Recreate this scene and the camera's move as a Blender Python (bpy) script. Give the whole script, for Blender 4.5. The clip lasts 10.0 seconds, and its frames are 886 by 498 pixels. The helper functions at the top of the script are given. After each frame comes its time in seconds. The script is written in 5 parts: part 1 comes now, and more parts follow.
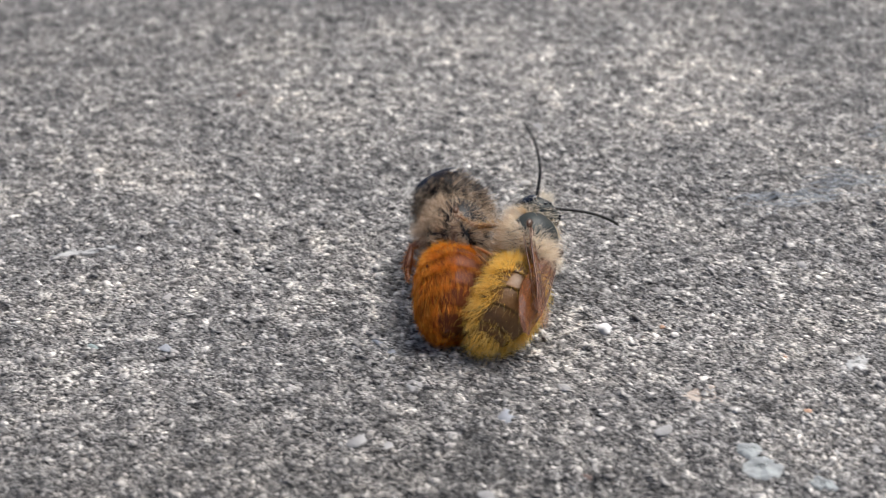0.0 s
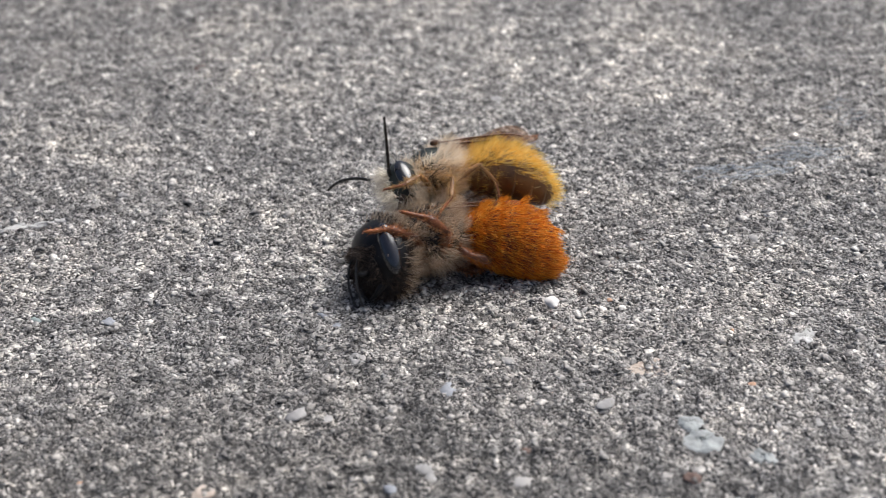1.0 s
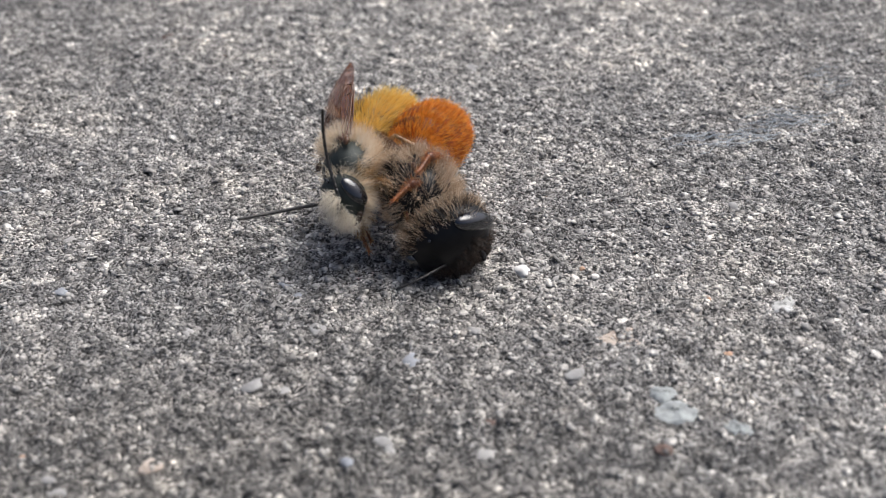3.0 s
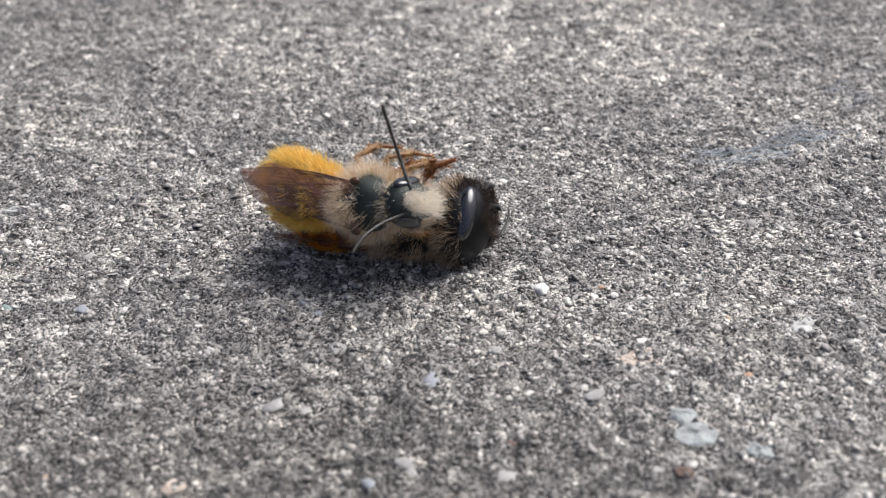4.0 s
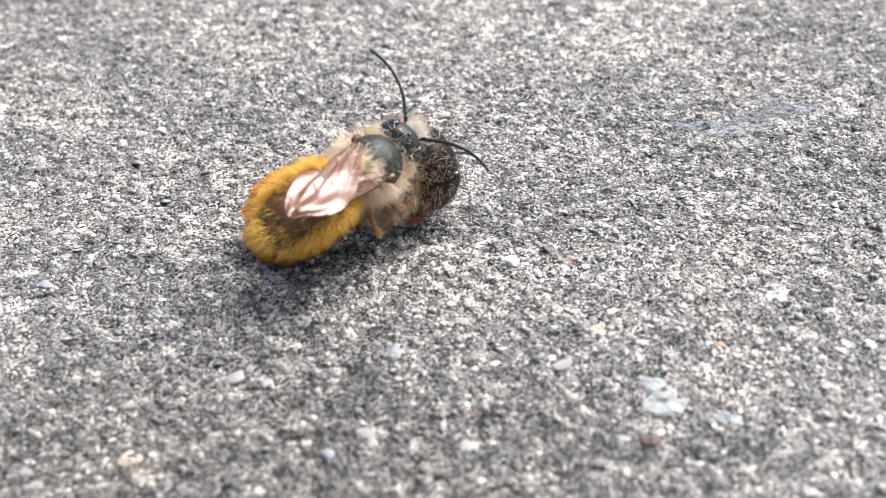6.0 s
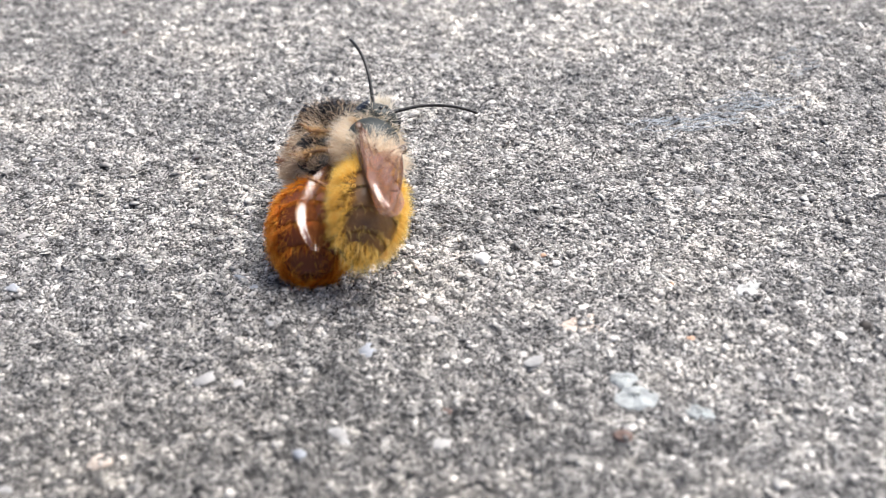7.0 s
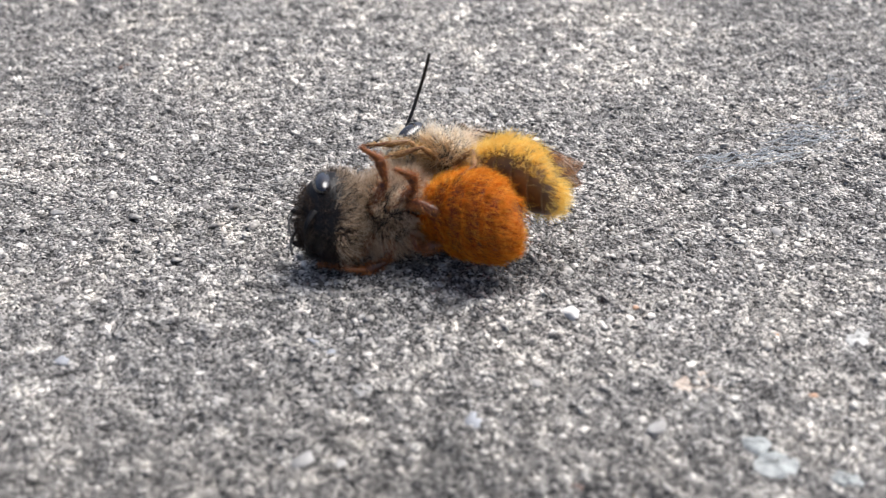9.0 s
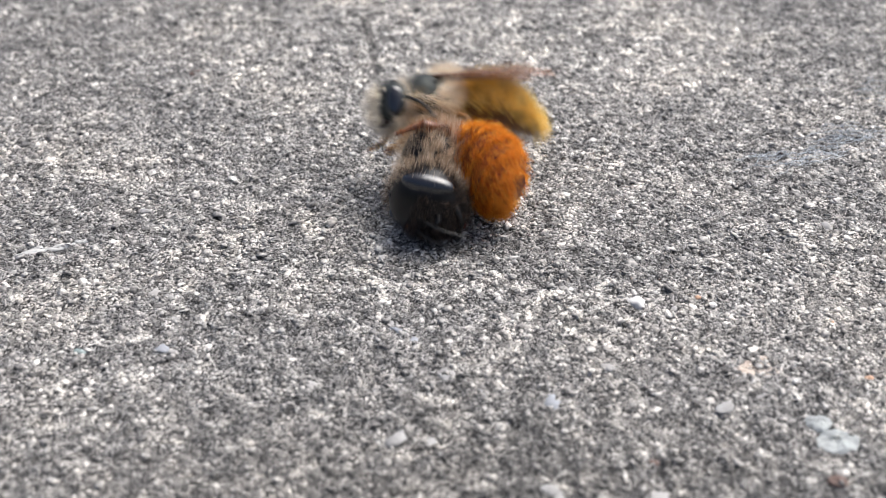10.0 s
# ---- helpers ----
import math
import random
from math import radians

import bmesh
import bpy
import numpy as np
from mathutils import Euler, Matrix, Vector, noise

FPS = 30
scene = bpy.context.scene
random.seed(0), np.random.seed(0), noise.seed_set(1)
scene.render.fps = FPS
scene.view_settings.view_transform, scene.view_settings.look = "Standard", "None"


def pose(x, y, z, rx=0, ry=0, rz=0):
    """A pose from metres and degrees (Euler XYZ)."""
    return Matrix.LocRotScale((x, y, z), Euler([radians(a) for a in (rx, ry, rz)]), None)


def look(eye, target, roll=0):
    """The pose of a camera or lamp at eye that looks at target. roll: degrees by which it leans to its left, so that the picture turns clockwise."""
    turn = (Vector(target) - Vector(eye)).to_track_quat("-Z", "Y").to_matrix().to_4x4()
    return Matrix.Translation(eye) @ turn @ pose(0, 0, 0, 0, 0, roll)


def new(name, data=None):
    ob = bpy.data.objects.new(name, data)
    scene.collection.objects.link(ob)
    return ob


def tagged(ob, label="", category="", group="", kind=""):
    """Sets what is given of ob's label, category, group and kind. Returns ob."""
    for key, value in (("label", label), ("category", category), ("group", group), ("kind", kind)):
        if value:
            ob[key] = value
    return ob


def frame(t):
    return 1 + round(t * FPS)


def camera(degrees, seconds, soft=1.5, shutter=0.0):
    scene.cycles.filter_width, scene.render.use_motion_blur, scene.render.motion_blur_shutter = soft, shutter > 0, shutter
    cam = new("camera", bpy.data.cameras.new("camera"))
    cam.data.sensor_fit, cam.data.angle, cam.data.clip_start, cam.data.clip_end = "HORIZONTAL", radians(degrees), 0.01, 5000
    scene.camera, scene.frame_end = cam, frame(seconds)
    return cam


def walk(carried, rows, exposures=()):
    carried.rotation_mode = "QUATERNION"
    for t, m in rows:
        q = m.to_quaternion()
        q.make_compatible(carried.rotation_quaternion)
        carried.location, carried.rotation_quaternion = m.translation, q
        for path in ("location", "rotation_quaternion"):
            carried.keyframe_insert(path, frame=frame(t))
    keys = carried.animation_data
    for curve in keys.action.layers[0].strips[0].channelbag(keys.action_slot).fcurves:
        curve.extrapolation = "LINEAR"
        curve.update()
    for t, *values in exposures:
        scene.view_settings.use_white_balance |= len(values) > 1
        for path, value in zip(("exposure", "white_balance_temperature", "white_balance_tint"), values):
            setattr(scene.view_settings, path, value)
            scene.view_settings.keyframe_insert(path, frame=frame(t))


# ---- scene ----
import collections

MM = 0.001


def view(x, y, z, yaw, pitch, roll):
    """A camera pose: yaw from +y to the left, pitch downwards, roll."""
    return pose(x, y, z, 0, 0, yaw) @ pose(0, 0, 0, 90 - pitch) @ pose(0, 0, 0, 0, 0, roll)


# ---- camera ----
cam = camera(34.0, 10.0, soft=0.65, shutter=0.25)
PATH = [
    (0.0, view(-0.00446, -0.05809, 0.03841, -0.73, 30.91, -1.37)),
    (0.5, view(-0.00060, -0.05920, 0.03782, -1.46, 31.27, -1.35)),
    (1.0, view(-0.00199, -0.05782, 0.03782, -0.75, 31.75, -1.39)),
    (1.5, view(-0.00226, -0.05729, 0.03756, -0.30, 31.91, -1.55)),
    (2.0, view(-0.00148, -0.05675, 0.03653, -0.76, 32.20, -1.53)),
    (2.5, view(-0.00043, -0.05684, 0.03551, -0.97, 32.39, -1.65)),
    (2.7, view(-0.00039, -0.05637, 0.03511, -0.76, 32.18, -1.60)),
    (3.8, view(-0.00081, -0.05617, 0.03647, -0.60, 31.84, -1.44)),
    (4.0, view(-0.00093, -0.05589, 0.03627, -0.34, 32.09, -1.56)),
    (4.5, view(0.00000, -0.05549, 0.03540, 0.00, 32.54, -1.92)),
    (5.0, view(0.00036, -0.05509, 0.03441, 0.52, 32.55, -2.03)),
    (5.2, view(0.00026, -0.05523, 0.03448, 0.67, 32.38, -2.17)),
    (6.5, view(0.00112, -0.05588, 0.03422, -0.49, 31.78, -2.23)),
    (7.0, view(0.00109, -0.05572, 0.03415, -1.01, 31.84, -2.33)),
    (7.5, view(-0.00149, -0.05402, 0.03549, -1.71, 32.00, -1.98)),
    (8.0, view(-0.00701, -0.05113, 0.03454, -2.85, 32.71, -1.71)),
    (8.5, view(-0.00697, -0.04961, 0.03332, -5.72, 32.46, -0.83)),
    (9.0, view(-0.00783, -0.05017, 0.03368, -7.39, 31.64, -0.39)),
    (9.5, view(-0.01001, -0.05005, 0.03385, -7.30, 31.42, -0.55)),
    (10.0, view(-0.01114, -0.05321, 0.03536, -7.04, 31.51, -0.83)),
]
LIGHT = [
    (0.0, 0.25, 6120, 9),
    (2.7, 0.22, 6120, 9),
    (3.9, 0.31, 6120, 9),
    (4.5, 0.81, 6120, 9),
    (5.0, 0.97, 6120, 9),
    (5.3, 0.97, 6120, 9),
    (6.5, 0.88, 6120, 9),
    (7.4, 0.84, 6120, 9),
    (8.0, 0.38, 6120, 9),
    (8.5, 0.52, 6120, 9),
    (9.0, 0.61, 6120, 9),
    (10.0, 0.58, 6120, 9),
]
walk(cam, PATH, LIGHT)
cam.data.dof.use_dof = True
cam.data.dof.focus_distance = 0.0682
cam.data.dof.aperture_fstop = 80

# ---- daylight ----
world = bpy.data.worlds.new("sky")
scene.world = world
world.use_nodes = True
sky = world.node_tree.nodes.new("ShaderNodeTexSky")
sky.sky_type = "NISHITA"
sky.sun_disc = False
sky.sun_elevation, sky.sun_rotation = radians(60.6), radians(62.5)
sky.air_density, sky.dust_density, sky.ozone_density = 0.6, 7.0, 0.3
world.node_tree.links.new(sky.outputs[0], world.node_tree.nodes["Background"].inputs[0])
world.node_tree.nodes["Background"].inputs[1].default_value = 0.124
sun = new("sun", bpy.data.lights.new("sun", "SUN"))
sun.data.energy, sun.data.angle, sun.data.color = 2.3, radians(55), (1.0, 0.97, 0.92)
sun.matrix_world = look((0.5, 0.26, 1.0), (0, 0, 0))


# ---- materials ----
def material(name, colour, rough=0.5, metal=0.0, spec=0.5):
    mat = bpy.data.materials.new(name)
    mat.use_nodes = True
    b = mat.node_tree.nodes["Principled BSDF"]
    b.inputs["Base Color"].default_value = (*colour, 1)
    b.inputs["Roughness"].default_value = rough
    b.inputs["Metallic"].default_value = metal
    b.inputs["Specular IOR Level"].default_value = spec
    return mat, mat.node_tree, b


def node(nt, kind, **values):
    n = nt.nodes.new(kind)
    for k, v in values.items():
        n.inputs[k.replace("_", " ")].default_value = v
    return n


def ramp(nt, stops, mode="LINEAR"):
    n = nt.nodes.new("ShaderNodeValToRGB")
    n.color_ramp.interpolation = mode
    while len(n.color_ramp.elements) < len(stops):
        n.color_ramp.elements.new(0.5)
    for e, (p, c) in zip(n.color_ramp.elements, stops):
        e.position, e.color = p, (*c, 1)
    return n


def chitin(name, dark, light, rough, scale=9000, bump=0.4, metal=0.0, spec=0.5):
    """Insect cuticle: finely pitted, slightly uneven in tone and gloss."""
    mat, nt, b = material(name, dark, rough, metal, spec)
    co = node(nt, "ShaderNodeTexCoord")
    n1 = node(nt, "ShaderNodeTexNoise", Scale=scale / 8, Detail=3.0)
    v = node(nt, "ShaderNodeTexVoronoi", Scale=scale)
    r = ramp(nt, [(0.3, dark), (0.7, light)])
    m = node(nt, "ShaderNodeMapRange", To_Min=rough * 0.7, To_Max=min(1, rough * 1.35))
    bp = node(nt, "ShaderNodeBump", Strength=bump, Distance=0.00003)
    for t in (n1, v):
        nt.links.new(co.outputs["Object"], t.inputs["Vector"])
    nt.links.new(n1.outputs["Fac"], r.inputs[0])
    nt.links.new(r.outputs[0], b.inputs["Base Color"])
    nt.links.new(n1.outputs["Fac"], m.inputs[0])
    nt.links.new(m.outputs[0], b.inputs["Roughness"])
    nt.links.new(v.outputs["Distance"], bp.inputs["Height"])
    nt.links.new(bp.outputs[0], b.inputs["Normal"])
    return mat


def hair(name, *tones, passing=0.35, rough=0.45):
    """Fine animal hair, each with its own tone, letting some light through."""
    mat, nt, b = material(name, tones[0], rough, 0, 0.35)
    geo = node(nt, "ShaderNodeNewGeometry")
    k = len(tones) - 1
    r = ramp(nt, [(i / max(1, k), c) for i, c in enumerate(tones)])
    tr = node(nt, "ShaderNodeBsdfTranslucent")
    mix = node(nt, "ShaderNodeMixShader", Fac=passing)
    nt.links.new(geo.outputs["Random Per Island"], r.inputs[0])
    nt.links.new(r.outputs[0], b.inputs["Base Color"])
    nt.links.new(r.outputs[0], tr.inputs["Color"])
    nt.links.new(b.outputs[0], mix.inputs[1])
    nt.links.new(tr.outputs[0], mix.inputs[2])
    nt.links.new(mix.outputs[0], nt.nodes["Material Output"].inputs["Surface"])
    return mat


def membrane(name, colour, alpha):
    """Thin brown wing skin, see-through and shiny."""
    mat, nt, b = material(name, colour, 0.2, 0, 0.8)
    b.inputs["Coat Weight"].default_value = 1.0
    b.inputs["Coat Roughness"].default_value = 0.08
    b.inputs["Coat IOR"].default_value = 1.9
    co = node(nt, "ShaderNodeTexCoord")
    mp = node(nt, "ShaderNodeMapping", Scale=(0.35, 1.0, 1.0))
    n1 = node(nt, "ShaderNodeTexNoise", Scale=1500.0, Detail=3.0)
    bp = node(nt, "ShaderNodeBump", Strength=0.6, Distance=0.00012)
    tr = node(nt, "ShaderNodeBsdfTranslucent", Color=(0.7, 0.36, 0.15, 1))
    mix = node(nt, "ShaderNodeMixShader", Fac=0.12)
    nt.links.new(b.outputs[0], mix.inputs[1])
    nt.links.new(tr.outputs[0], mix.inputs[2])
    nt.links.new(mix.outputs[0], nt.nodes["Material Output"].inputs["Surface"])
    a = node(nt, "ShaderNodeMapRange", To_Min=alpha - 0.15, To_Max=alpha + 0.15)
    nt.links.new(co.outputs["Object"], mp.inputs["Vector"])
    nt.links.new(mp.outputs[0], n1.inputs["Vector"])
    nt.links.new(n1.outputs["Fac"], bp.inputs["Height"])
    nt.links.new(n1.outputs["Fac"], a.inputs[0])
    nt.links.new(a.outputs[0], b.inputs["Alpha"])
    nt.links.new(bp.outputs[0], b.inputs["Normal"])
    return mat


BLACK = chitin("black_cuticle", (0.003, 0.003, 0.0035), (0.009, 0.009, 0.01), 0.34, bump=0.15, spec=0.22)
BRONZE = chitin("bronze_cuticle", (0.009, 0.013, 0.012), (0.03, 0.037, 0.033), 0.45, metal=0.2, bump=0.3, spec=0.4)
BROWN = chitin("brown_cuticle", (0.02, 0.009, 0.005), (0.075, 0.032, 0.012), 0.3)
PLATE = chitin("plate_cuticle", (0.06, 0.028, 0.01), (0.22, 0.11, 0.03), 0.4, scale=6000, bump=0.4)
LEG = chitin("leg_cuticle", (0.1, 0.045, 0.015), (0.34, 0.175, 0.058), 0.34)
LIMB = chitin("limb_cuticle", (0.045, 0.014, 0.006), (0.19, 0.058, 0.016), 0.32)
AMBER = chitin("amber_cuticle", (0.09, 0.027, 0.009), (0.28, 0.095, 0.025), 0.32)
RUST = chitin("rust_cuticle", (0.075, 0.018, 0.005), (0.18, 0.045, 0.008), 0.55, scale=5000, bump=0.5, spec=0.35)
EYE = chitin("eye_facets", (0.002, 0.0025, 0.004), (0.006, 0.007, 0.011), 0.12, scale=26000, bump=0.05, spec=0.6)
EYE.node_tree.nodes["Principled BSDF"].inputs["Coat Weight"].default_value = 0.8
EYE.node_tree.nodes["Principled BSDF"].inputs["Coat Roughness"].default_value = 0.12
HORN = chitin("antenna_cuticle", (0.005, 0.005, 0.005), (0.02, 0.018, 0.016), 0.35)
WING = membrane("wing_membrane", (0.22, 0.07, 0.018), 0.6)
VEIN, _, _ = material("wing_vein", (0.08, 0.03, 0.012), 0.35)
H_WHITE = hair("white_hair", (0.74, 0.66, 0.52), (0.88, 0.83, 0.73), (0.95, 0.92, 0.86), passing=0.6)
H_CREAM = hair("cream_hair", (0.68, 0.54, 0.36), (0.89, 0.79, 0.63), (0.95, 0.91, 0.83), passing=0.72)
H_BUFF = hair("buff_hair", (0.45, 0.28, 0.12), (0.72, 0.52, 0.29), (0.9, 0.76, 0.54), passing=0.55)
H_GOLD = hair("golden_hair", (0.8, 0.48, 0.06), (0.93, 0.69, 0.17), (0.97, 0.83, 0.38), passing=0.62)
H_RUST = hair("rusty_hair", (0.3, 0.045, 0.004), (0.78, 0.25, 0.015), (0.95, 0.55, 0.08), passing=0.58)
H_FLAME = hair("flame_hair", (0.62, 0.2, 0.015), (0.93, 0.47, 0.05), (0.97, 0.66, 0.16), passing=0.6)
H_LIMB = hair("limb_hair", (0.2, 0.055, 0.018), (0.46, 0.17, 0.05), (0.66, 0.34, 0.14), passing=0.4)
H_TAN = hair("tan_hair", (0.4, 0.23, 0.08), (0.72, 0.5, 0.24), passing=0.45)
H_GREY = hair("grey_brown_hair", (0.3, 0.2, 0.125), (0.6, 0.46, 0.32), (0.88, 0.77, 0.62), passing=0.56)
H_BLACK = hair("black_hair", (0.012, 0.009, 0.008), (0.04, 0.028, 0.022), (0.12, 0.08, 0.056), passing=0.3)


# ---- mesh tools (lengths in millimetres) ----
rng = np.random.default_rng(7)


def mesh(name, verts, faces, mat, smooth=True):
    me = bpy.data.meshes.new(name)
    me.from_pydata((np.asarray(verts, float) * MM).tolist(), [], [tuple(f) for f in faces])
    if smooth:
        me.shade_smooth()
    me.materials.append(mat)
    return me


def part(name, shape, mat, parent, label="", kind="", smooth=True):
    """One mesh object of a shape (verts, faces) under a thing or a part."""
    ob = new(name, mesh(name, shape[0], shape[1], mat, smooth))
    ob.parent = parent
    return tagged(ob, label, kind=kind)


def joined(*shapes):
    verts, faces, k = [], [], 0
    for v, f in shapes:
        verts.extend(np.asarray(v).tolist())
        faces.extend([tuple(i + k for i in q) for q in f])
        k += len(v)
    return np.array(verts), faces


def outward(v, faces):
    """The same closed shape with its faces turned outwards."""
    volume = sum(np.dot(v[f[0]], np.cross(v[f[i]], v[f[i + 1]])) for f in faces for i in range(1, len(f) - 1))
    return v, faces if volume > 0 else [f[::-1] for f in faces]


def loft(stations, n=28, power=2.0):
    """A closed body along x from (x, y, z, half width, half height) stations."""
    a = np.linspace(0, 2 * math.pi, n, endpoint=False)
    ca = np.sign(np.cos(a)) * np.abs(np.cos(a)) ** (2 / power)
    sa = np.sign(np.sin(a)) * np.abs(np.sin(a)) ** (2 / power)
    verts, faces = [], []
    for x, y, z, ry, rz in stations:
        verts += [(x, y + ry * c, z + rz * s) for c, s in zip(ca, sa)]
    for i in range(len(stations) - 1):
        for j in range(n):
            k = (j + 1) % n
            faces.append((i * n + j, i * n + k, (i + 1) * n + k, (i + 1) * n + j))
    for i, flip in ((0, True), (len(stations) - 1, False)):
        x, y, z, _, _ = stations[i]
        verts.append((x, y, z))
        for j in range(n):
            k = (j + 1) % n
            q = (i * n + j, i * n + k, len(verts) - 1)
            faces.append(q[::-1] if flip else q)
    return outward(np.array(verts), faces)


def ball(c, r, n=20, m=12, turn=None):
    """An ellipsoid; turn: a 3 x 3 rotation of it."""
    st = [(math.cos(math.pi * i / m), 0, 0, max(1e-3, math.sin(math.pi * i / m)), max(1e-3, math.sin(math.pi * i / m))) for i in range(m + 1)]
    v, f = loft(st, n)
    v = v * np.array(r)
    if turn is not None:
        v = v @ np.array(turn).T
    return v + np.array(c), f


def tube(points, radii, n=8):
    """A tube with rounded ends along points."""
    p = np.array(points, float)
    t = np.gradient(p, axis=0)
    t /= np.linalg.norm(t, axis=1)[:, None]
    ref = np.array([0, 0, 1.0]) if abs(t[:, 2]).mean() < 0.8 else np.array([0, 1.0, 0])
    verts, faces = [], []
    for q, d, r in zip(p, t, radii):
        u = np.cross(d, ref)
        u /= np.linalg.norm(u)
        w = np.cross(d, u)
        verts += [q + r * (math.cos(a) * u + math.sin(a) * w) for a in np.linspace(0, 2 * math.pi, n, endpoint=False)]
    for i in range(len(p) - 1):
        for j in range(n):
            k = (j + 1) % n
            faces.append((i * n + j, i * n + k, (i + 1) * n + k, (i + 1) * n + j))
    for i, flip in ((0, True), (len(p) - 1, False)):
        verts.append(p[i] + t[i] * radii[i] * (-0.6 if flip else 0.6))
        for j in range(n):
            k = (j + 1) % n
            q = (i * n + j, i * n + k, len(verts) - 1)
            faces.append(q[::-1] if flip else q)
    return outward(np.array(verts), faces)


def spline(points, k=8):
    """Catmull-Rom points through the given ones."""
    p = np.array(points, float)
    p = np.vstack([2 * p[0] - p[1], p, 2 * p[-1] - p[-2]])
    out = []
    for i in range(1, len(p) - 2):
        for s in np.linspace(0, 1, k, endpoint=False):
            a, b, c, d = p[i - 1], p[i], p[i + 1], p[i + 2]
            out.append(0.5 * (2 * b + (c - a) * s + (2 * a - 5 * b + 4 * c - d) * s ** 2 + (3 * b - a - 3 * c + d) * s ** 3))
    out.append(p[-2])
    return np.array(out)


def coat(shapes, count, length, width, comb, lift=0.55, keep=None, wild=0.3, tuft=0.0):
    """Hairs on shapes: thin bent blades rooted at random on the surface. comb: the way they lie; keep(p, n): chance of a hair there; tuft: how far tips gather in tufts."""
    tri, nrm = [], []
    for v, f in shapes:
        v = np.asarray(v)
        for q in f:
            for i in range(1, len(q) - 1):
                tri.append((v[q[0]], v[q[i]], v[q[i + 1]]))
    tri = np.array(tri)
    n = np.cross(tri[:, 1] - tri[:, 0], tri[:, 2] - tri[:, 0])
    area = np.linalg.norm(n, axis=1)
    n /= np.maximum(area, 1e-9)[:, None]
    pick = rng.choice(len(tri), count * 2, p=area / area.sum())
    a, b = rng.random(count * 2), rng.random(count * 2)
    flip = a + b > 1
    a[flip], b[flip] = 1 - a[flip], 1 - b[flip]
    t = tri[pick]
    p = t[:, 0] + a[:, None] * (t[:, 1] - t[:, 0]) + b[:, None] * (t[:, 2] - t[:, 0])
    n = n[pick]
    if keep is not None:
        ok = rng.random(len(p)) < keep(p, n)
        p, n = p[ok], n[ok]
    p, n = p[:count], n[:count]
    k = len(p)
    unit = lambda w: w / np.maximum(np.linalg.norm(w, axis=1), 1e-9)[:, None]
    c = comb(p) if callable(comb) else np.tile(comb, (k, 1)).astype(float)
    c = c - n * (c * n).sum(1)[:, None]
    clump = np.sin(p @ rng.normal(0, 6, (3, 3)) + rng.random(3) * 6) + 0.7 * np.sin(p @ rng.normal(0, 14, (3, 3)))
    d = unit(n * lift + c * (1 - lift) + rng.normal(0, wild * 0.7, (k, 3)) + clump * wild * 0.6)
    size = length[0] + (length[1] - length[0]) * rng.random(k) ** 1.3
    e = unit(d + c * 0.5 + rng.normal(0, wild * 0.6, (k, 3)))
    w = unit(np.cross(d, rng.normal(0, 1, (k, 3)))) * width
    mid = p + d * (size * 0.5)[:, None]
    tip = mid + e * (size * 0.5)[:, None]
    if tuft:
        m = max(1, k // (110 if tuft > 0.6 else 45))
        near = np.concatenate([np.argmin(((q[:, None] - p[None, :m]) ** 2).sum(-1), 1) for q in np.array_split(p, 12)])
        pull = tuft * (0.5 + 0.5 * rng.random((k, 1)))
        tip = tip + pull * (tip[:m][near] - tip)
        mid = mid + 0.45 * pull * (mid[:m][near] - mid)
    root = p - n * 0.05
    verts = np.stack([root - w, root + w, mid + w * 0.8, mid - w * 0.8, tip], 1).reshape(-1, 3)
    i = np.arange(k)[:, None] * 5
    faces = [tuple(q) for q in (i + np.array([0, 1, 2, 3])).tolist()] + [tuple(q) for q in (i + np.array([3, 2, 4])).tolist()]
    return verts, faces


def unit(v):
    v = np.asarray(v, float)
    return v / np.linalg.norm(v)


# ---- the ground ----
def lattice(shape, cells, seed):
    """Smooth random field on a unit square, -1 to 1."""
    r = np.random.default_rng(seed)
    g = r.uniform(-1, 1, (cells[0] + 3, cells[1] + 3))
    u, v = np.linspace(0, cells[0], shape[0]), np.linspace(0, cells[1], shape[1])
    i, j = np.minimum(u.astype(int), cells[0] - 1), np.minimum(v.astype(int), cells[1] - 1)
    s, t = u - i, v - j
    s, t = (s * s * (3 - 2 * s))[:, None], (t * t * (3 - 2 * t))[None, :]
    q = lambda a, b: g[np.ix_(i + a, j + b)]
    return (q(0, 0) * (1 - s) + q(1, 0) * s) * (1 - t) + (q(0, 1) * (1 - s) + q(1, 1) * s) * t


X0, X1, Y0, Y1, STEP = -32.0, 31.0, -19.0, 41.0, 0.11
NX, NY = int((X1 - X0) / STEP) + 1, int((Y1 - Y0) / STEP) + 1
HEIGHT = sum(a * lattice((NX, NY), (int((X1 - X0) / c), int((Y1 - Y0) / c)), 20 + i)
             for i, (c, a) in enumerate(((9.0, 0.10), (2.6, 0.07), (1.1, 0.07), (0.5, 0.085), (0.24, 0.11))))


def height(x, y):
    """Height of the ground's skin at places in millimetres."""
    i = np.clip(((np.asarray(x) - X0) / STEP).astype(int), 0, NX - 1)
    j = np.clip(((np.asarray(y) - Y0) / STEP).astype(int), 0, NY - 1)
    return HEIGHT[i, j]


def mixed(nt, first, second, kind="MULTIPLY", factor=1.0):
    m = node(nt, "ShaderNodeMix")
    m.data_type, m.blend_type = "RGBA", kind
    m.inputs["Factor"].default_value = factor
    nt.links.new(first, m.inputs[6])
    nt.links.new(second, m.inputs[7])
    return m.outputs[2]


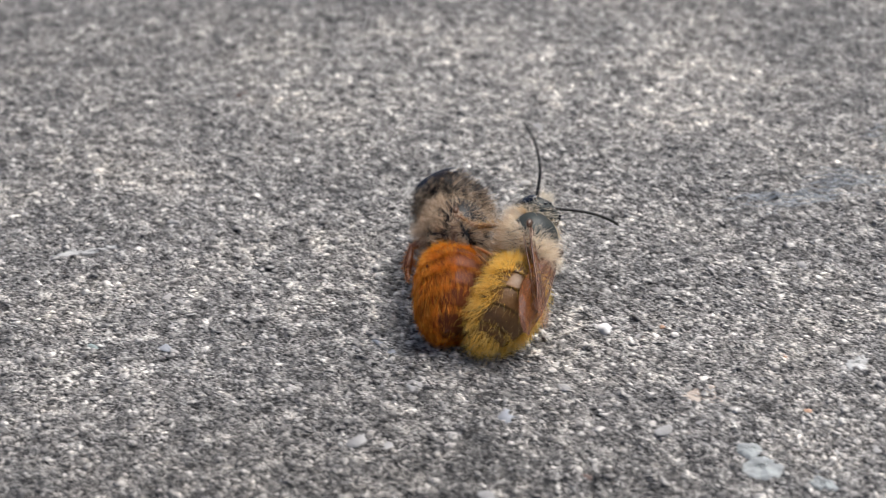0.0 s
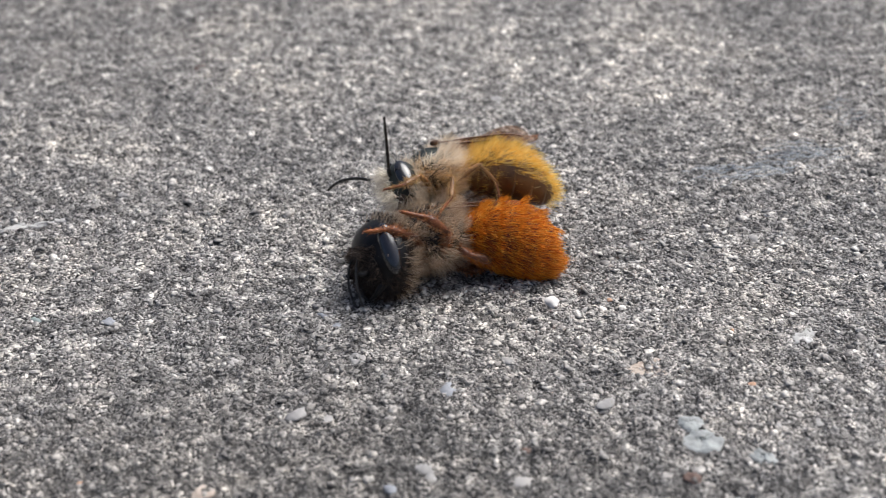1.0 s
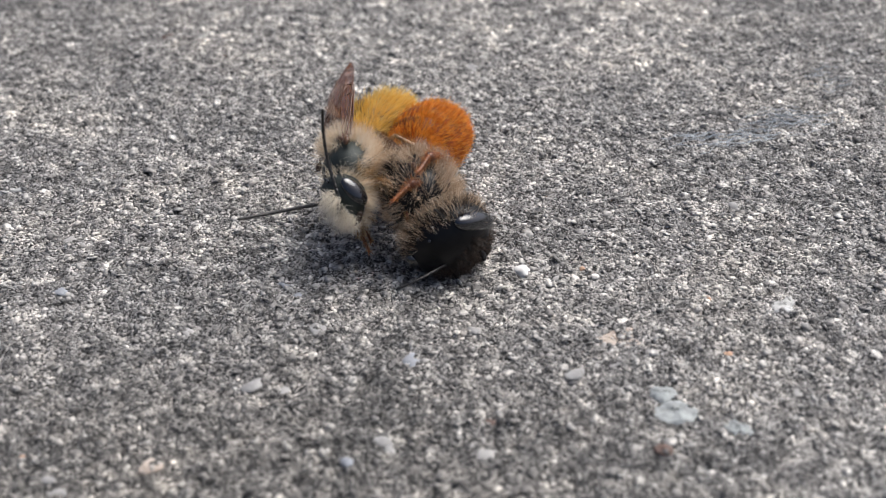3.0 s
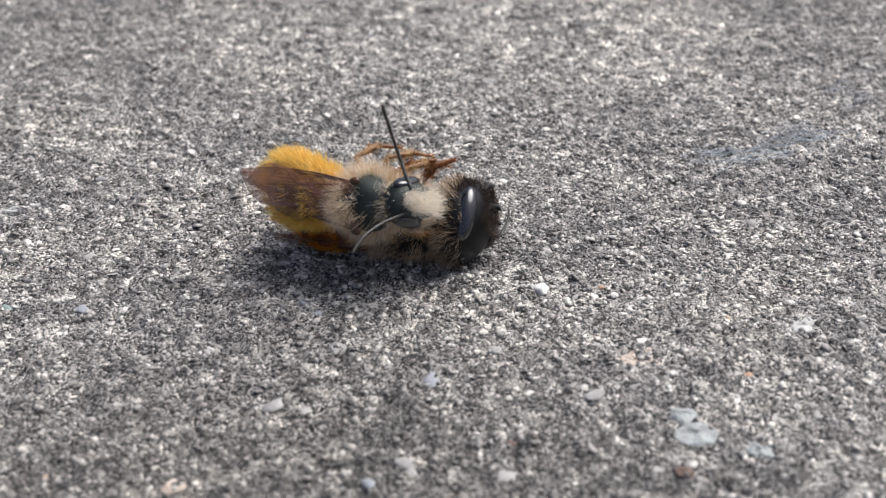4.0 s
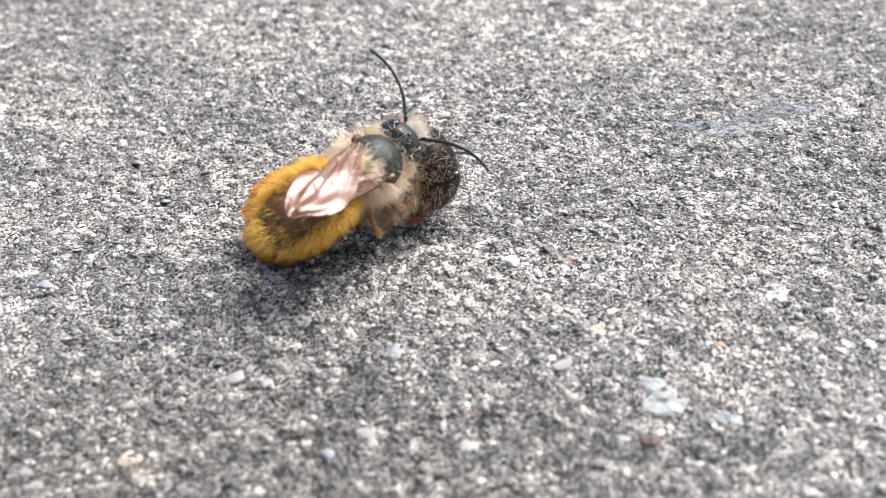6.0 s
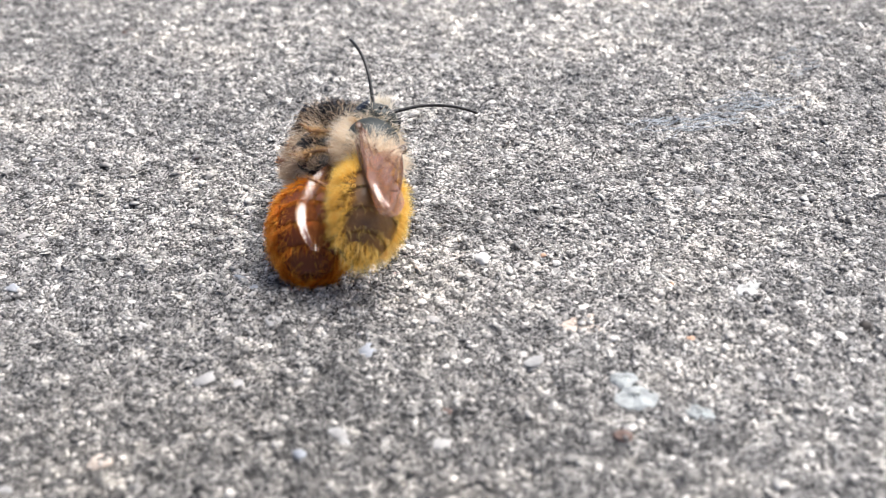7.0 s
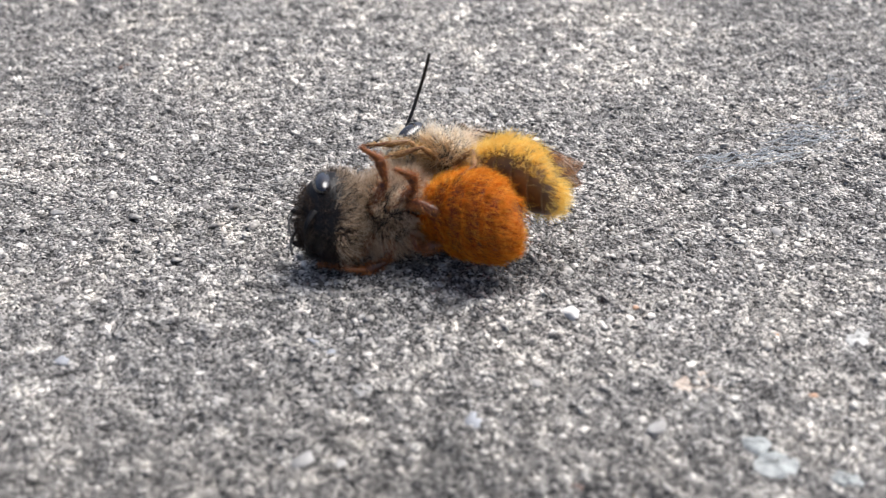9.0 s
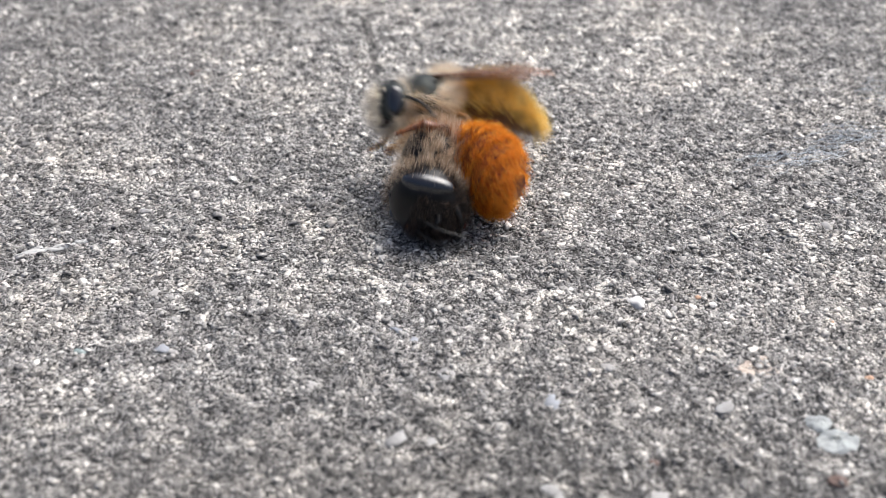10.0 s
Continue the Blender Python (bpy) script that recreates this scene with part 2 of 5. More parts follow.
def weather_and_glare(nt, co):
    """Centimetre-wide pale and dark weathering of the slab, a brownish darker near patch, far glare painted as two pale
    patches; a tint to multiply by.
    """
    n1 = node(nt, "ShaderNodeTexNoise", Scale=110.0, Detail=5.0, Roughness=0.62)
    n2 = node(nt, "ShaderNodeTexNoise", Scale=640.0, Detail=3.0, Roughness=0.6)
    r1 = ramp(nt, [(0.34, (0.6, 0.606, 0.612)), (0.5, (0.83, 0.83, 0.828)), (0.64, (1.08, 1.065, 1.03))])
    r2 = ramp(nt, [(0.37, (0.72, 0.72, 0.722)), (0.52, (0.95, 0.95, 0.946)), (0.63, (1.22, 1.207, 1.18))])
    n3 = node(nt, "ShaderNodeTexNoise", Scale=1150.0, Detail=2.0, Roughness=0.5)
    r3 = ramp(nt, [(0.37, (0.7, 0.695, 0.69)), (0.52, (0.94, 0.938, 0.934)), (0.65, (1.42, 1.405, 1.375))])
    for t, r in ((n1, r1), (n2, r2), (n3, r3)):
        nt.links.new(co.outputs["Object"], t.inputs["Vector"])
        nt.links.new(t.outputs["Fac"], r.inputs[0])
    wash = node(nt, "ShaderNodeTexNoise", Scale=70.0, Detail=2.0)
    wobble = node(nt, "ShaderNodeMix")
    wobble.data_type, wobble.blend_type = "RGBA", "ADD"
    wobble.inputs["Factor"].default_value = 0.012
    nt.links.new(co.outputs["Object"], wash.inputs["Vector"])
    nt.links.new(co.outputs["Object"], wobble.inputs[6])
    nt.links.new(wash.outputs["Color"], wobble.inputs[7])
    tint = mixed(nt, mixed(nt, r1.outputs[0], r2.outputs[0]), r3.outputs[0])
    # first patch darker and brownish; the other two paint far glare into the colour
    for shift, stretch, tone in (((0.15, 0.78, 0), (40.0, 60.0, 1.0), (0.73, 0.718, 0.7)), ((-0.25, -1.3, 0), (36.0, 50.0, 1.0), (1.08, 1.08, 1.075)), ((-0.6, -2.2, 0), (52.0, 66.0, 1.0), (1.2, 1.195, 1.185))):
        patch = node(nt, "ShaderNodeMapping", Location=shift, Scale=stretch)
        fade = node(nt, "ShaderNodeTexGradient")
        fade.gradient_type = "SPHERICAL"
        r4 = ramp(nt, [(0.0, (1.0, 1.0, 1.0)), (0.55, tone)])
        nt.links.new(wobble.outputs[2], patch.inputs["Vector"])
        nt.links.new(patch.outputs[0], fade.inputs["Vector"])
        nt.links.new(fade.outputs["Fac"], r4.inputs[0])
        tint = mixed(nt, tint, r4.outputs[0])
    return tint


def stone_material():
    """Weathered concrete: sand grains of two sizes ground flush with dark cement paste between them, under a pale mineral crust."""
    mat, nt, b = material("weathered_concrete", (0.15, 0.15, 0.15), 0.7, 0, 0.4)
    co = node(nt, "ShaderNodeTexCoord")
    warp = node(nt, "ShaderNodeTexNoise", Scale=4200.0, Detail=2.0)
    bent = node(nt, "ShaderNodeMix")
    bent.data_type, bent.blend_type = "RGBA", "LINEAR_LIGHT"
    bent.inputs["Factor"].default_value = 0.00011
    nt.links.new(co.outputs["Object"], warp.inputs["Vector"])
    nt.links.new(co.outputs["Object"], bent.inputs[6])
    nt.links.new(warp.outputs["Color"], bent.inputs[7])
    crust = node(nt, "ShaderNodeTexNoise", Scale=7400.0, Detail=3.0, Roughness=0.68)
    r = ramp(nt, [(0.41, (0.01, 0.0098, 0.0098)), (0.47, (0.055, 0.0535, 0.053)), (0.53, (0.22, 0.214, 0.209)), (0.59, (0.62, 0.604, 0.586))])
    nt.links.new(co.outputs["Object"], crust.inputs["Vector"])
    nt.links.new(crust.outputs["Fac"], r.inputs[0])
    c = r.outputs[0]
    rough = [crust.outputs["Fac"]]
    for size, share, tones in ((5600.0, 0.42, ((0.06, 0.0585, 0.058), (0.2, 0.194, 0.19), (0.42, 0.41, 0.4), (0.6, 0.585, 0.567))),
                               (2500.0, 0.7, ((0.17, 0.166, 0.164), (0.27, 0.262, 0.256), (0.4, 0.39, 0.378), (0.58, 0.567, 0.547)))):
        cell = node(nt, "ShaderNodeTexVoronoi", Scale=size)
        edge = node(nt, "ShaderNodeTexVoronoi", Scale=size)
        edge.feature = "DISTANCE_TO_EDGE"
        sep = node(nt, "ShaderNodeSeparateColor")
        tone = ramp(nt, [(i / (len(tones) - 1), t) for i, t in enumerate(tones)])
        speck = ramp(nt, [(0.35, (0.66, 0.655, 0.65)), (0.65, (1.16, 1.15, 1.13))])
        shown = node(nt, "ShaderNodeMath")
        shown.operation = "GREATER_THAN"
        shown.inputs[1].default_value = share
        body = node(nt, "ShaderNodeMapRange", From_Min=0.06, From_Max=0.15)
        both = node(nt, "ShaderNodeMath")
        both.operation = "MULTIPLY"
        for t in (cell, edge):
            nt.links.new(bent.outputs[2], t.inputs["Vector"])
        nt.links.new(cell.outputs["Color"], sep.inputs[0])
        nt.links.new(sep.outputs[0], tone.inputs[0])
        nt.links.new(crust.outputs["Fac"], speck.inputs[0])
        nt.links.new(sep.outputs[1], shown.inputs[0])
        nt.links.new(edge.outputs["Distance"], body.inputs[0])
        nt.links.new(shown.outputs[0], both.inputs[0])
        nt.links.new(body.outputs[0], both.inputs[1])
        grain = mixed(nt, tone.outputs[0], speck.outputs[0])
        m = node(nt, "ShaderNodeMix")
        m.data_type = "RGBA"
        nt.links.new(both.outputs[0], m.inputs["Factor"])
        nt.links.new(c, m.inputs[6])
        nt.links.new(grain, m.inputs[7])
        c = m.outputs[2]
        rough.append(both.outputs[0])
    lumps = node(nt, "ShaderNodeTexNoise", Scale=1250.0, Detail=3.0, Roughness=0.55)
    thin = node(nt, "ShaderNodeMapRange", From_Min=0.53, From_Max=0.66, To_Max=0.62)
    skin = ramp(nt, [(0.36, (0.2, 0.195, 0.188)), (0.5, (0.46, 0.45, 0.432)), (0.62, (0.66, 0.645, 0.62))])
    pit = ramp(nt, [(0.3, (0.5, 0.49, 0.48)), (0.43, (1.0, 1.0, 1.0))])
    m = node(nt, "ShaderNodeMix")
    m.data_type = "RGBA"
    nt.links.new(co.outputs["Object"], lumps.inputs["Vector"])
    nt.links.new(lumps.outputs["Fac"], thin.inputs[0])
    nt.links.new(lumps.outputs["Fac"], pit.inputs[0])
    nt.links.new(crust.outputs["Fac"], skin.inputs[0])
    nt.links.new(thin.outputs[0], m.inputs["Factor"])
    nt.links.new(mixed(nt, c, pit.outputs[0]), m.inputs[6])
    nt.links.new(skin.outputs[0], m.inputs[7])
    c = m.outputs[2]
    rough.append(thin.outputs[0])
    rise = rough[0]
    for q in rough[1:]:
        add = node(nt, "ShaderNodeMath")
        nt.links.new(rise, add.inputs[0])
        nt.links.new(q, add.inputs[1])
        rise = add.outputs[0]
    bp = node(nt, "ShaderNodeBump", Strength=1.0, Distance=0.0001)
    nt.links.new(rise, bp.inputs["Height"])
    nt.links.new(bp.outputs[0], b.inputs["Normal"])
    nt.links.new(mixed(nt, c, weather_and_glare(nt, co)), b.inputs["Base Color"])
    return mat


def grain_material(name, tones, rough=0.6):
    """Sand grains, each of its own tone, specked."""
    mat, nt, b = material(name, tones[0], rough, 0, 0.45)
    geo = node(nt, "ShaderNodeNewGeometry")
    co = node(nt, "ShaderNodeTexCoord")
    n2 = node(nt, "ShaderNodeTexNoise", Scale=6000.0, Detail=3.0)
    r = ramp(nt, [(i / (len(tones) - 1), c) for i, c in enumerate(tones)])
    r2 = ramp(nt, [(0.35, (0.6, 0.6, 0.6)), (0.65, (1.35, 1.33, 1.3))])
    bp = node(nt, "ShaderNodeBump", Strength=0.6, Distance=0.00006)
    nt.links.new(co.outputs["Object"], n2.inputs["Vector"])
    nt.links.new(geo.outputs["Random Per Island"], r.inputs[0])
    nt.links.new(n2.outputs["Fac"], r2.inputs[0])
    nt.links.new(n2.outputs["Fac"], bp.inputs["Height"])
    nt.links.new(bp.outputs[0], b.inputs["Normal"])
    nt.links.new(mixed(nt, mixed(nt, r.outputs[0], r2.outputs[0]), weather_and_glare(nt, co)), b.inputs["Base Color"])
    return mat


def raw_mesh(name, verts, tris, mat, smooth=False):
    """A large triangle or quad mesh straight from arrays, in metres."""
    me = bpy.data.meshes.new(name)
    k = tris.shape[1]
    me.vertices.add(len(verts))
    me.vertices.foreach_set("co", verts.astype(np.float32).ravel())
    me.loops.add(tris.size)
    me.loops.foreach_set("vertex_index", tris.astype(np.int32).ravel())
    me.polygons.add(len(tris))
    me.polygons.foreach_set("loop_start", np.arange(0, tris.size, k, dtype=np.int32))
    me.update(calc_edges=True)
    if smooth:
        me.shade_smooth()
    me.materials.append(mat)
    return me


def ground():
    far = np.array([5.0, 15, 50, 200, 1000, 1e4, 1e5, 1e6])
    xs = np.concatenate([X0 - far[::-1], np.linspace(X0, X1, NX), X1 + far])
    ys = np.concatenate([Y0 - far[::-1], np.linspace(Y0, Y1, NY), Y1 + far])
    z = np.zeros((len(xs), len(ys)))
    z[8:-8, 8:-8] = HEIGHT
    gx, gy = np.meshgrid(xs, ys, indexing="ij")
    verts = np.stack([gx, gy, z], -1).reshape(-1, 3) * MM
    idx = np.arange(len(xs) * len(ys)).reshape(len(xs), len(ys))
    quads = np.stack([idx[:-1, :-1], idx[1:, :-1], idx[1:, 1:], idx[:-1, 1:]], -1).reshape(-1, 4)
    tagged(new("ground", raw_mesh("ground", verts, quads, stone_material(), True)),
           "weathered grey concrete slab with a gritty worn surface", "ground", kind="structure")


def grains(name, places, sizes, mat, seed, flat=0.6, sink=0.3):
    """Irregular stones as one mesh: each a dented icosahedron half sunk in the ground."""
    r = np.random.default_rng(seed)
    bm = bmesh.new()
    bmesh.ops.create_icosphere(bm, subdivisions=1, radius=1)
    base = np.array([v.co[:] for v in bm.verts])
    tri = np.array([[v.index for v in f.verts] for f in bm.faces])
    bm.free()
    k = len(places)
    a = r.random(k) * 2 * math.pi
    p = base[None] * (1 + np.clip(r.normal(0, 0.3, (k, len(base), 1)), -0.6, 0.7)) * np.stack([r.uniform(0.75, 1.3, k), r.uniform(0.75, 1.3, k), r.uniform(0.6, 1.1, k) * flat], -1)[:, None]
    tilt = r.normal(0, 0.5, k)
    ct, st = np.cos(tilt)[:, None], np.sin(tilt)[:, None]
    p[..., 1], p[..., 2] = p[..., 1] * ct - p[..., 2] * st, p[..., 1] * st + p[..., 2] * ct
    ca, sa = np.cos(a)[:, None], np.sin(a)[:, None]
    x, y = p[..., 0] * ca - p[..., 1] * sa, p[..., 0] * sa + p[..., 1] * ca
    q = np.stack([x, y, p[..., 2]], -1) * sizes[:, None, None]
    q[..., :2] += places[:, None]
    q[..., 2] += (height(places[:, 0], places[:, 1]) + sizes * sink * r.uniform(-1.3, 0.5, k))[:, None]
    tris = (tri[None] + (np.arange(k) * len(base))[:, None, None]).reshape(-1, 3)
    return raw_mesh(name, q.reshape(-1, 3) * MM, tris, mat)


def inside(p):
    """The stretch of slab that lies before the lens."""
    return (np.abs(p[:, 0] + 1) < 24 + 0.32 * (p[:, 1] + 17)) & (p[:, 1] > -20) & (p[:, 1] < 42)


def sand():
    r = np.random.default_rng(3)
    p = r.uniform((X0, -18.5), (X1, 40), (46000, 2))
    p = p[inside(p)]
    s = np.clip(r.lognormal(math.log(0.078), 0.42, len(p)), 0.04, 0.27)
    tones = [(0.15, 0.146, 0.145), (0.22, 0.214, 0.211), (0.3, 0.292, 0.287), (0.4, 0.39, 0.38), (0.54, 0.527, 0.51), (0.72, 0.704, 0.68)]
    tagged(new("sand_grains", grains("sand_grains", p, s, grain_material("sand_grain", tones), 5, 0.5, 0.42)),
           "grey and whitish sand grains exposed in worn concrete", "sand", kind="stuff")
    p = r.uniform((X0, -18.5), (X1, 40), (36000, 2))
    p = p[inside(p)]
    s = np.clip(r.lognormal(math.log(0.1), 0.35, len(p)), 0.05, 0.24)
    tones = [(0.28, 0.274, 0.266), (0.44, 0.43, 0.416), (0.6, 0.588, 0.566), (0.77, 0.756, 0.73)]
    tagged(new("mineral_flakes", grains("mineral_flakes", p, s, grain_material("mineral_flake", tones), 6, 0.3, 0.1)),
           "pale flat mineral flakes and crust on worn concrete", "grit", kind="stuff")


def mineral(name, dark, light, rough=0.6, scale=5200, bump=0.6, see=0.0):
    """Stone or crust with fine mottling."""
    mat = chitin(name, dark, light, rough, scale, bump)
    b = mat.node_tree.nodes["Principled BSDF"]
    b.inputs["Specular IOR Level"].default_value = 0.3
    b.inputs["Subsurface Weight"].default_value = see
    b.inputs["Subsurface Radius"].default_value = (0.0003, 0.0003, 0.0003)
    return mat


M_WHITE = mineral("pale_stone", (0.21, 0.204, 0.196), (0.5, 0.488, 0.468), scale=3000, bump=1.0)
M_CHALK = mineral("chalky_stone", (0.5, 0.49, 0.475), (0.84, 0.825, 0.8), scale=3000, bump=0.9)
M_PALE = mineral("pale_grey_stone", (0.2, 0.196, 0.19), (0.44, 0.432, 0.42), scale=4200, bump=0.9)
M_GREY = mineral("blue_grey_stone", (0.2, 0.21, 0.23), (0.36, 0.38, 0.41))
M_ORANGE = mineral("orange_grain", (0.4, 0.24, 0.15), (0.6, 0.41, 0.29))
M_TAN = mineral("tan_stone", (0.34, 0.275, 0.225), (0.56, 0.49, 0.42))
M_RED = mineral("dark_red_grain", (0.09, 0.06, 0.05), (0.17, 0.115, 0.095))
M_GREEN = mineral("green_grey_stone", (0.2, 0.25, 0.24), (0.34, 0.4, 0.38))
M_FLAKE = mineral("pale_blue_crust", (0.235, 0.25, 0.248), (0.4, 0.424, 0.42), see=0.2)
M_FIBRE = mineral("grey_blue_fibre", (0.3, 0.33, 0.36), (0.46, 0.5, 0.53))
M_MILK = mineral("milky_crust", (0.34, 0.34, 0.328), (0.62, 0.62, 0.603))
M_DARK = mineral("dark_grain", (0.02, 0.016, 0.014), (0.06, 0.05, 0.045))


def stone(name, x, y, size, mat, label, category, seed, high=0.58, group=""):
    """A worn stone lying in the grit: a dented ball sunk by almost half."""
    r = np.random.default_rng(seed)
    v, f = ball((0, 0, 0), (1, 1, 1), 18, 12)
    push = np.zeros(len(v))
    for _ in range(9):
        d = unit(r.normal(0, 1, 3))
        push -= 0.6 * np.clip(v @ d - r.uniform(0.4, 0.75), 0, 1)
    for k in (3.0, 6.0, 11.0, 17.0):
        push += 0.07 / (k / 3) * np.sin(v @ r.normal(0, k, 3) + r.random() * 6)
    v = v * (1 + push)[:, None] * np.array(size) * np.array((1, 1, high))
    ob = new(name, mesh(name, v, f, mat))
    ob.matrix_basis = pose(x * MM, y * MM, (float(height(x, y)) - 0.42 * size[2] * high) * MM, 0, 0, seed * 47 % 360)
    return tagged(ob, label, category, group, "thing")


def crust(name, x, y, w, d, mat, label, seed, turn=0, rag=0.25, thick=0.09):
    """A thin domed crust on the slab with a ragged edge and a broken skin."""
    r = np.random.default_rng(seed)
    rings, n = 9, 40
    edge = 1 + rag * sum(np.sin(np.linspace(0, 2 * math.pi, n, endpoint=False) * k + r.random() * 6) / (0.6 + 0.4 * k) for k in (2, 3, 5, 9))
    c, s = math.cos(radians(turn)), math.sin(radians(turn))
    verts = []
    for i in range(rings + 1):
        q = i / rings
        for j in range(n):
            a = 2 * math.pi * j / n
            u, v = w * q * edge[j] * math.cos(a), d * q * edge[j] * math.sin(a)
            px, py = u * c - v * s, u * s + v * c
            z = float(height(x + px, y + py)) * 0.75 + thick * (1 - q ** 4) + 0.022 * r.normal() * (q > 0) * (q < 1) - 0.12 * (q == 1)
            verts.append((px, py, z))
    faces = [(i * n + j, i * n + (j + 1) % n, (i + 1) * n + (j + 1) % n, (i + 1) * n + j) for i in range(1, rings) for j in range(n)]
    faces += [(0, n + j, n + (j + 1) % n) for j in range(n)]
    faces = [q[::-1] for q in faces]
    ob = new(name, mesh(name, verts, faces, mat))
    ob.location = (x * MM, y * MM, 0)
    return tagged(ob, label, "crust", "", "thing")


def threads(x, y, w, d, count, seed):
    """A wisp of pale fibres caught on the rough slab."""
    r = np.random.default_rng(seed)
    shapes = []
    for _ in range(count):
        a, at = r.normal(0.15, 0.6), r.normal(0, 0.45, 2) * (w, d)
        k = r.uniform(0.3, 1.0) * w * 0.5
        pts = []
        for t in np.linspace(-1, 1, 7):
            px, py = at[0] + k * t * math.cos(a) + r.normal(0, 0.08), at[1] + k * t * math.sin(a) * 0.6 + r.normal(0, 0.08)
            pts.append((px, py, float(height(x + px, y + py)) + 0.09 + 0.04 * r.random()))
        shapes.append(tube(spline(pts, 3), [0.015] * 19, 4))
    ob = new("fibre_wisp", mesh("fibre_wisp", *joined(*shapes), M_FIBRE))
    ob.location = (x * MM, y * MM, 0)
    return tagged(ob, "wisp of pale bluish fibres stuck to the concrete", "fibres", "", "thing")


def litter():
    white = "rounded whitish pebble set in the gritty concrete"
    stone("pebble", 3.56, -1.72, (0.6, 0.52, 0.6), M_CHALK, white, "pebble", 3)
    stone("pebble", 1.4, -14.15, (0.6, 0.45, 0.45), M_WHITE, "white angular stone chip in the concrete", "pebble", 8)
    stone("pebble", 5.27, -2.5, (0.3, 0.24, 0.25), M_WHITE, "small pale pebble in the concrete", "pebble", 5)
    stone("pebble", -5.2, -5.9, (0.42, 0.34, 0.36), M_WHITE, "small pale pebble in the concrete", "pebble", 6)
    stone("pebble", 1.35, -6.35, (0.38, 0.3, 0.3), M_WHITE, "small pale pebble in the concrete", "pebble", 7)
    stone("pebble", -2.1, -13.8, (0.45, 0.35, 0.35), M_PALE, "small pale pebble in the concrete", "pebble", 9)
    stone("pebble", -16.5, 1.8, (0.5, 0.35, 0.36), M_WHITE, "pale flat pebble in the concrete", "pebble", 11)
    stone("pebble", -14.4, -15.6, (0.5, 0.4, 0.4), M_PALE, "pale pebble in the concrete", "pebble", 12)
    stone("pebble", 2.55, 20.1, (0.6, 0.4, 0.25), M_PALE, "pale flat pebble in the concrete", "pebble", 14)
    stone("pebble", -6.9, -2.15, (0.5, 0.42, 0.42), M_GREY, "blue-grey pebble set in the concrete", "pebble", 15)
    stone("pebble", -6.3, -3.0, (0.34, 0.3, 0.3), M_GREY, "small blue-grey pebble in the concrete", "pebble", 16)
    stone("pebble", -3.7, -14.6, (0.4, 0.32, 0.3), M_GREY, "small blue-grey pebble in the concrete", "pebble", 17)
    stone("pebble", -20.3, -1.55, (0.5, 0.4, 0.35), M_GREEN, "greenish grey pebble in the concrete", "pebble", 18)
    stone("pebble", 7.9, -6.5, (0.55, 0.45, 0.4), M_TAN, "tan stone stained orange in the concrete", "pebble", 19)
    stone("sand_grain", 6.46, -1.9, (0.2, 0.18, 0.2), M_ORANGE, "tiny orange grain on grey concrete", "grain", 21)
    stone("sand_grain", 11.6, -4.3, (0.2, 0.17, 0.16), M_ORANGE, "tiny orange grain on grey concrete", "grain", 22)
    stone("sand_grain", -16.1, -13.3, (0.22, 0.18, 0.18), M_ORANGE, "tiny orange grain on grey concrete", "grain", 23)
    stone("sand_grain", -15.85, 25.8, (0.4, 0.28, 0.28), M_RED, "dark red grain on grey concrete", "grain", 24)
    stone("sand_grain", 18.8, -8.2, (0.4, 0.34, 0.4), M_DARK, "dark grain on grey concrete", "grain", 25)
    stone("sand_grain", 1.71, -12.39, (0.30, 0.24, 0.2), M_RED, "reddish brown grain in the grey concrete", "grain", 50)
    stone("pebble", 5.40, -9.62, (0.55, 0.44, 0.25), M_PALE, "pale grey flat pebble set in the concrete", "pebble", 51)
    stone("sand_grain", 12.44, -6.60, (0.36, 0.29, 0.22), M_RED, "reddish brown grain in the grey concrete", "grain", 52)
    stone("sand_grain", 11.75, -8.45, (0.26, 0.21, 0.16), M_ORANGE, "small orange grain on grey concrete", "grain", 53)
    stone("pebble", 14.07, -11.14, (0.42, 0.34, 0.25), M_WHITE, "rounded whitish pebble in the concrete", "pebble", 54)
    stone("sand_grain", 13.83, -13.58, (0.40, 0.32, 0.24), M_RED, "reddish brown grain in the grey concrete", "grain", 55)
    stone("pebble", 12.16, -11.47, (0.38, 0.30, 0.23), M_WHITE, "small pale pebble in the concrete", "pebble", 56)
    stone("sand_grain", 8.13, -14.53, (0.42, 0.34, 0.25), M_RED, "dull brown grain in the grey concrete", "grain", 57)
    stone("pebble", -10.95, -14.26, (0.60, 0.48, 0.36), M_TAN, "tan flat stone chip in the concrete", "pebble", 58)
    stone("pebble", -17.39, 2.51, (0.55, 0.44, 0.33), M_WHITE, "pale angular stone chip in the concrete", "pebble", 59)
    stone("pebble", -7.01, -1.28, (0.50, 0.40, 0.30), M_PALE, "pale grey pebble set in the concrete", "pebble", 60)
    stone("pebble", -5.25, -5.72, (0.45, 0.36, 0.27), M_WHITE, "small pale pebble in the concrete", "pebble", 61)
    stone("pebble", -6.52, -9.88, (0.45, 0.36, 0.27), M_PALE, "small pale pebble in the concrete", "pebble", 62)
    stone("pebble", -7.67, -9.46, (0.70, 0.56, 0.42), M_PALE, "pale grey flat stone chip in the concrete", "pebble", 63)
    stone("pebble", -1.30, -8.29, (0.75, 0.60, 0.45), M_GREY, "dull blue-grey flat pebble in the concrete", "pebble", 64)
    stone("pebble", -16.83, -2.08, (0.50, 0.40, 0.30), M_GREY, "blue-grey pebble set in the concrete", "pebble", 65)
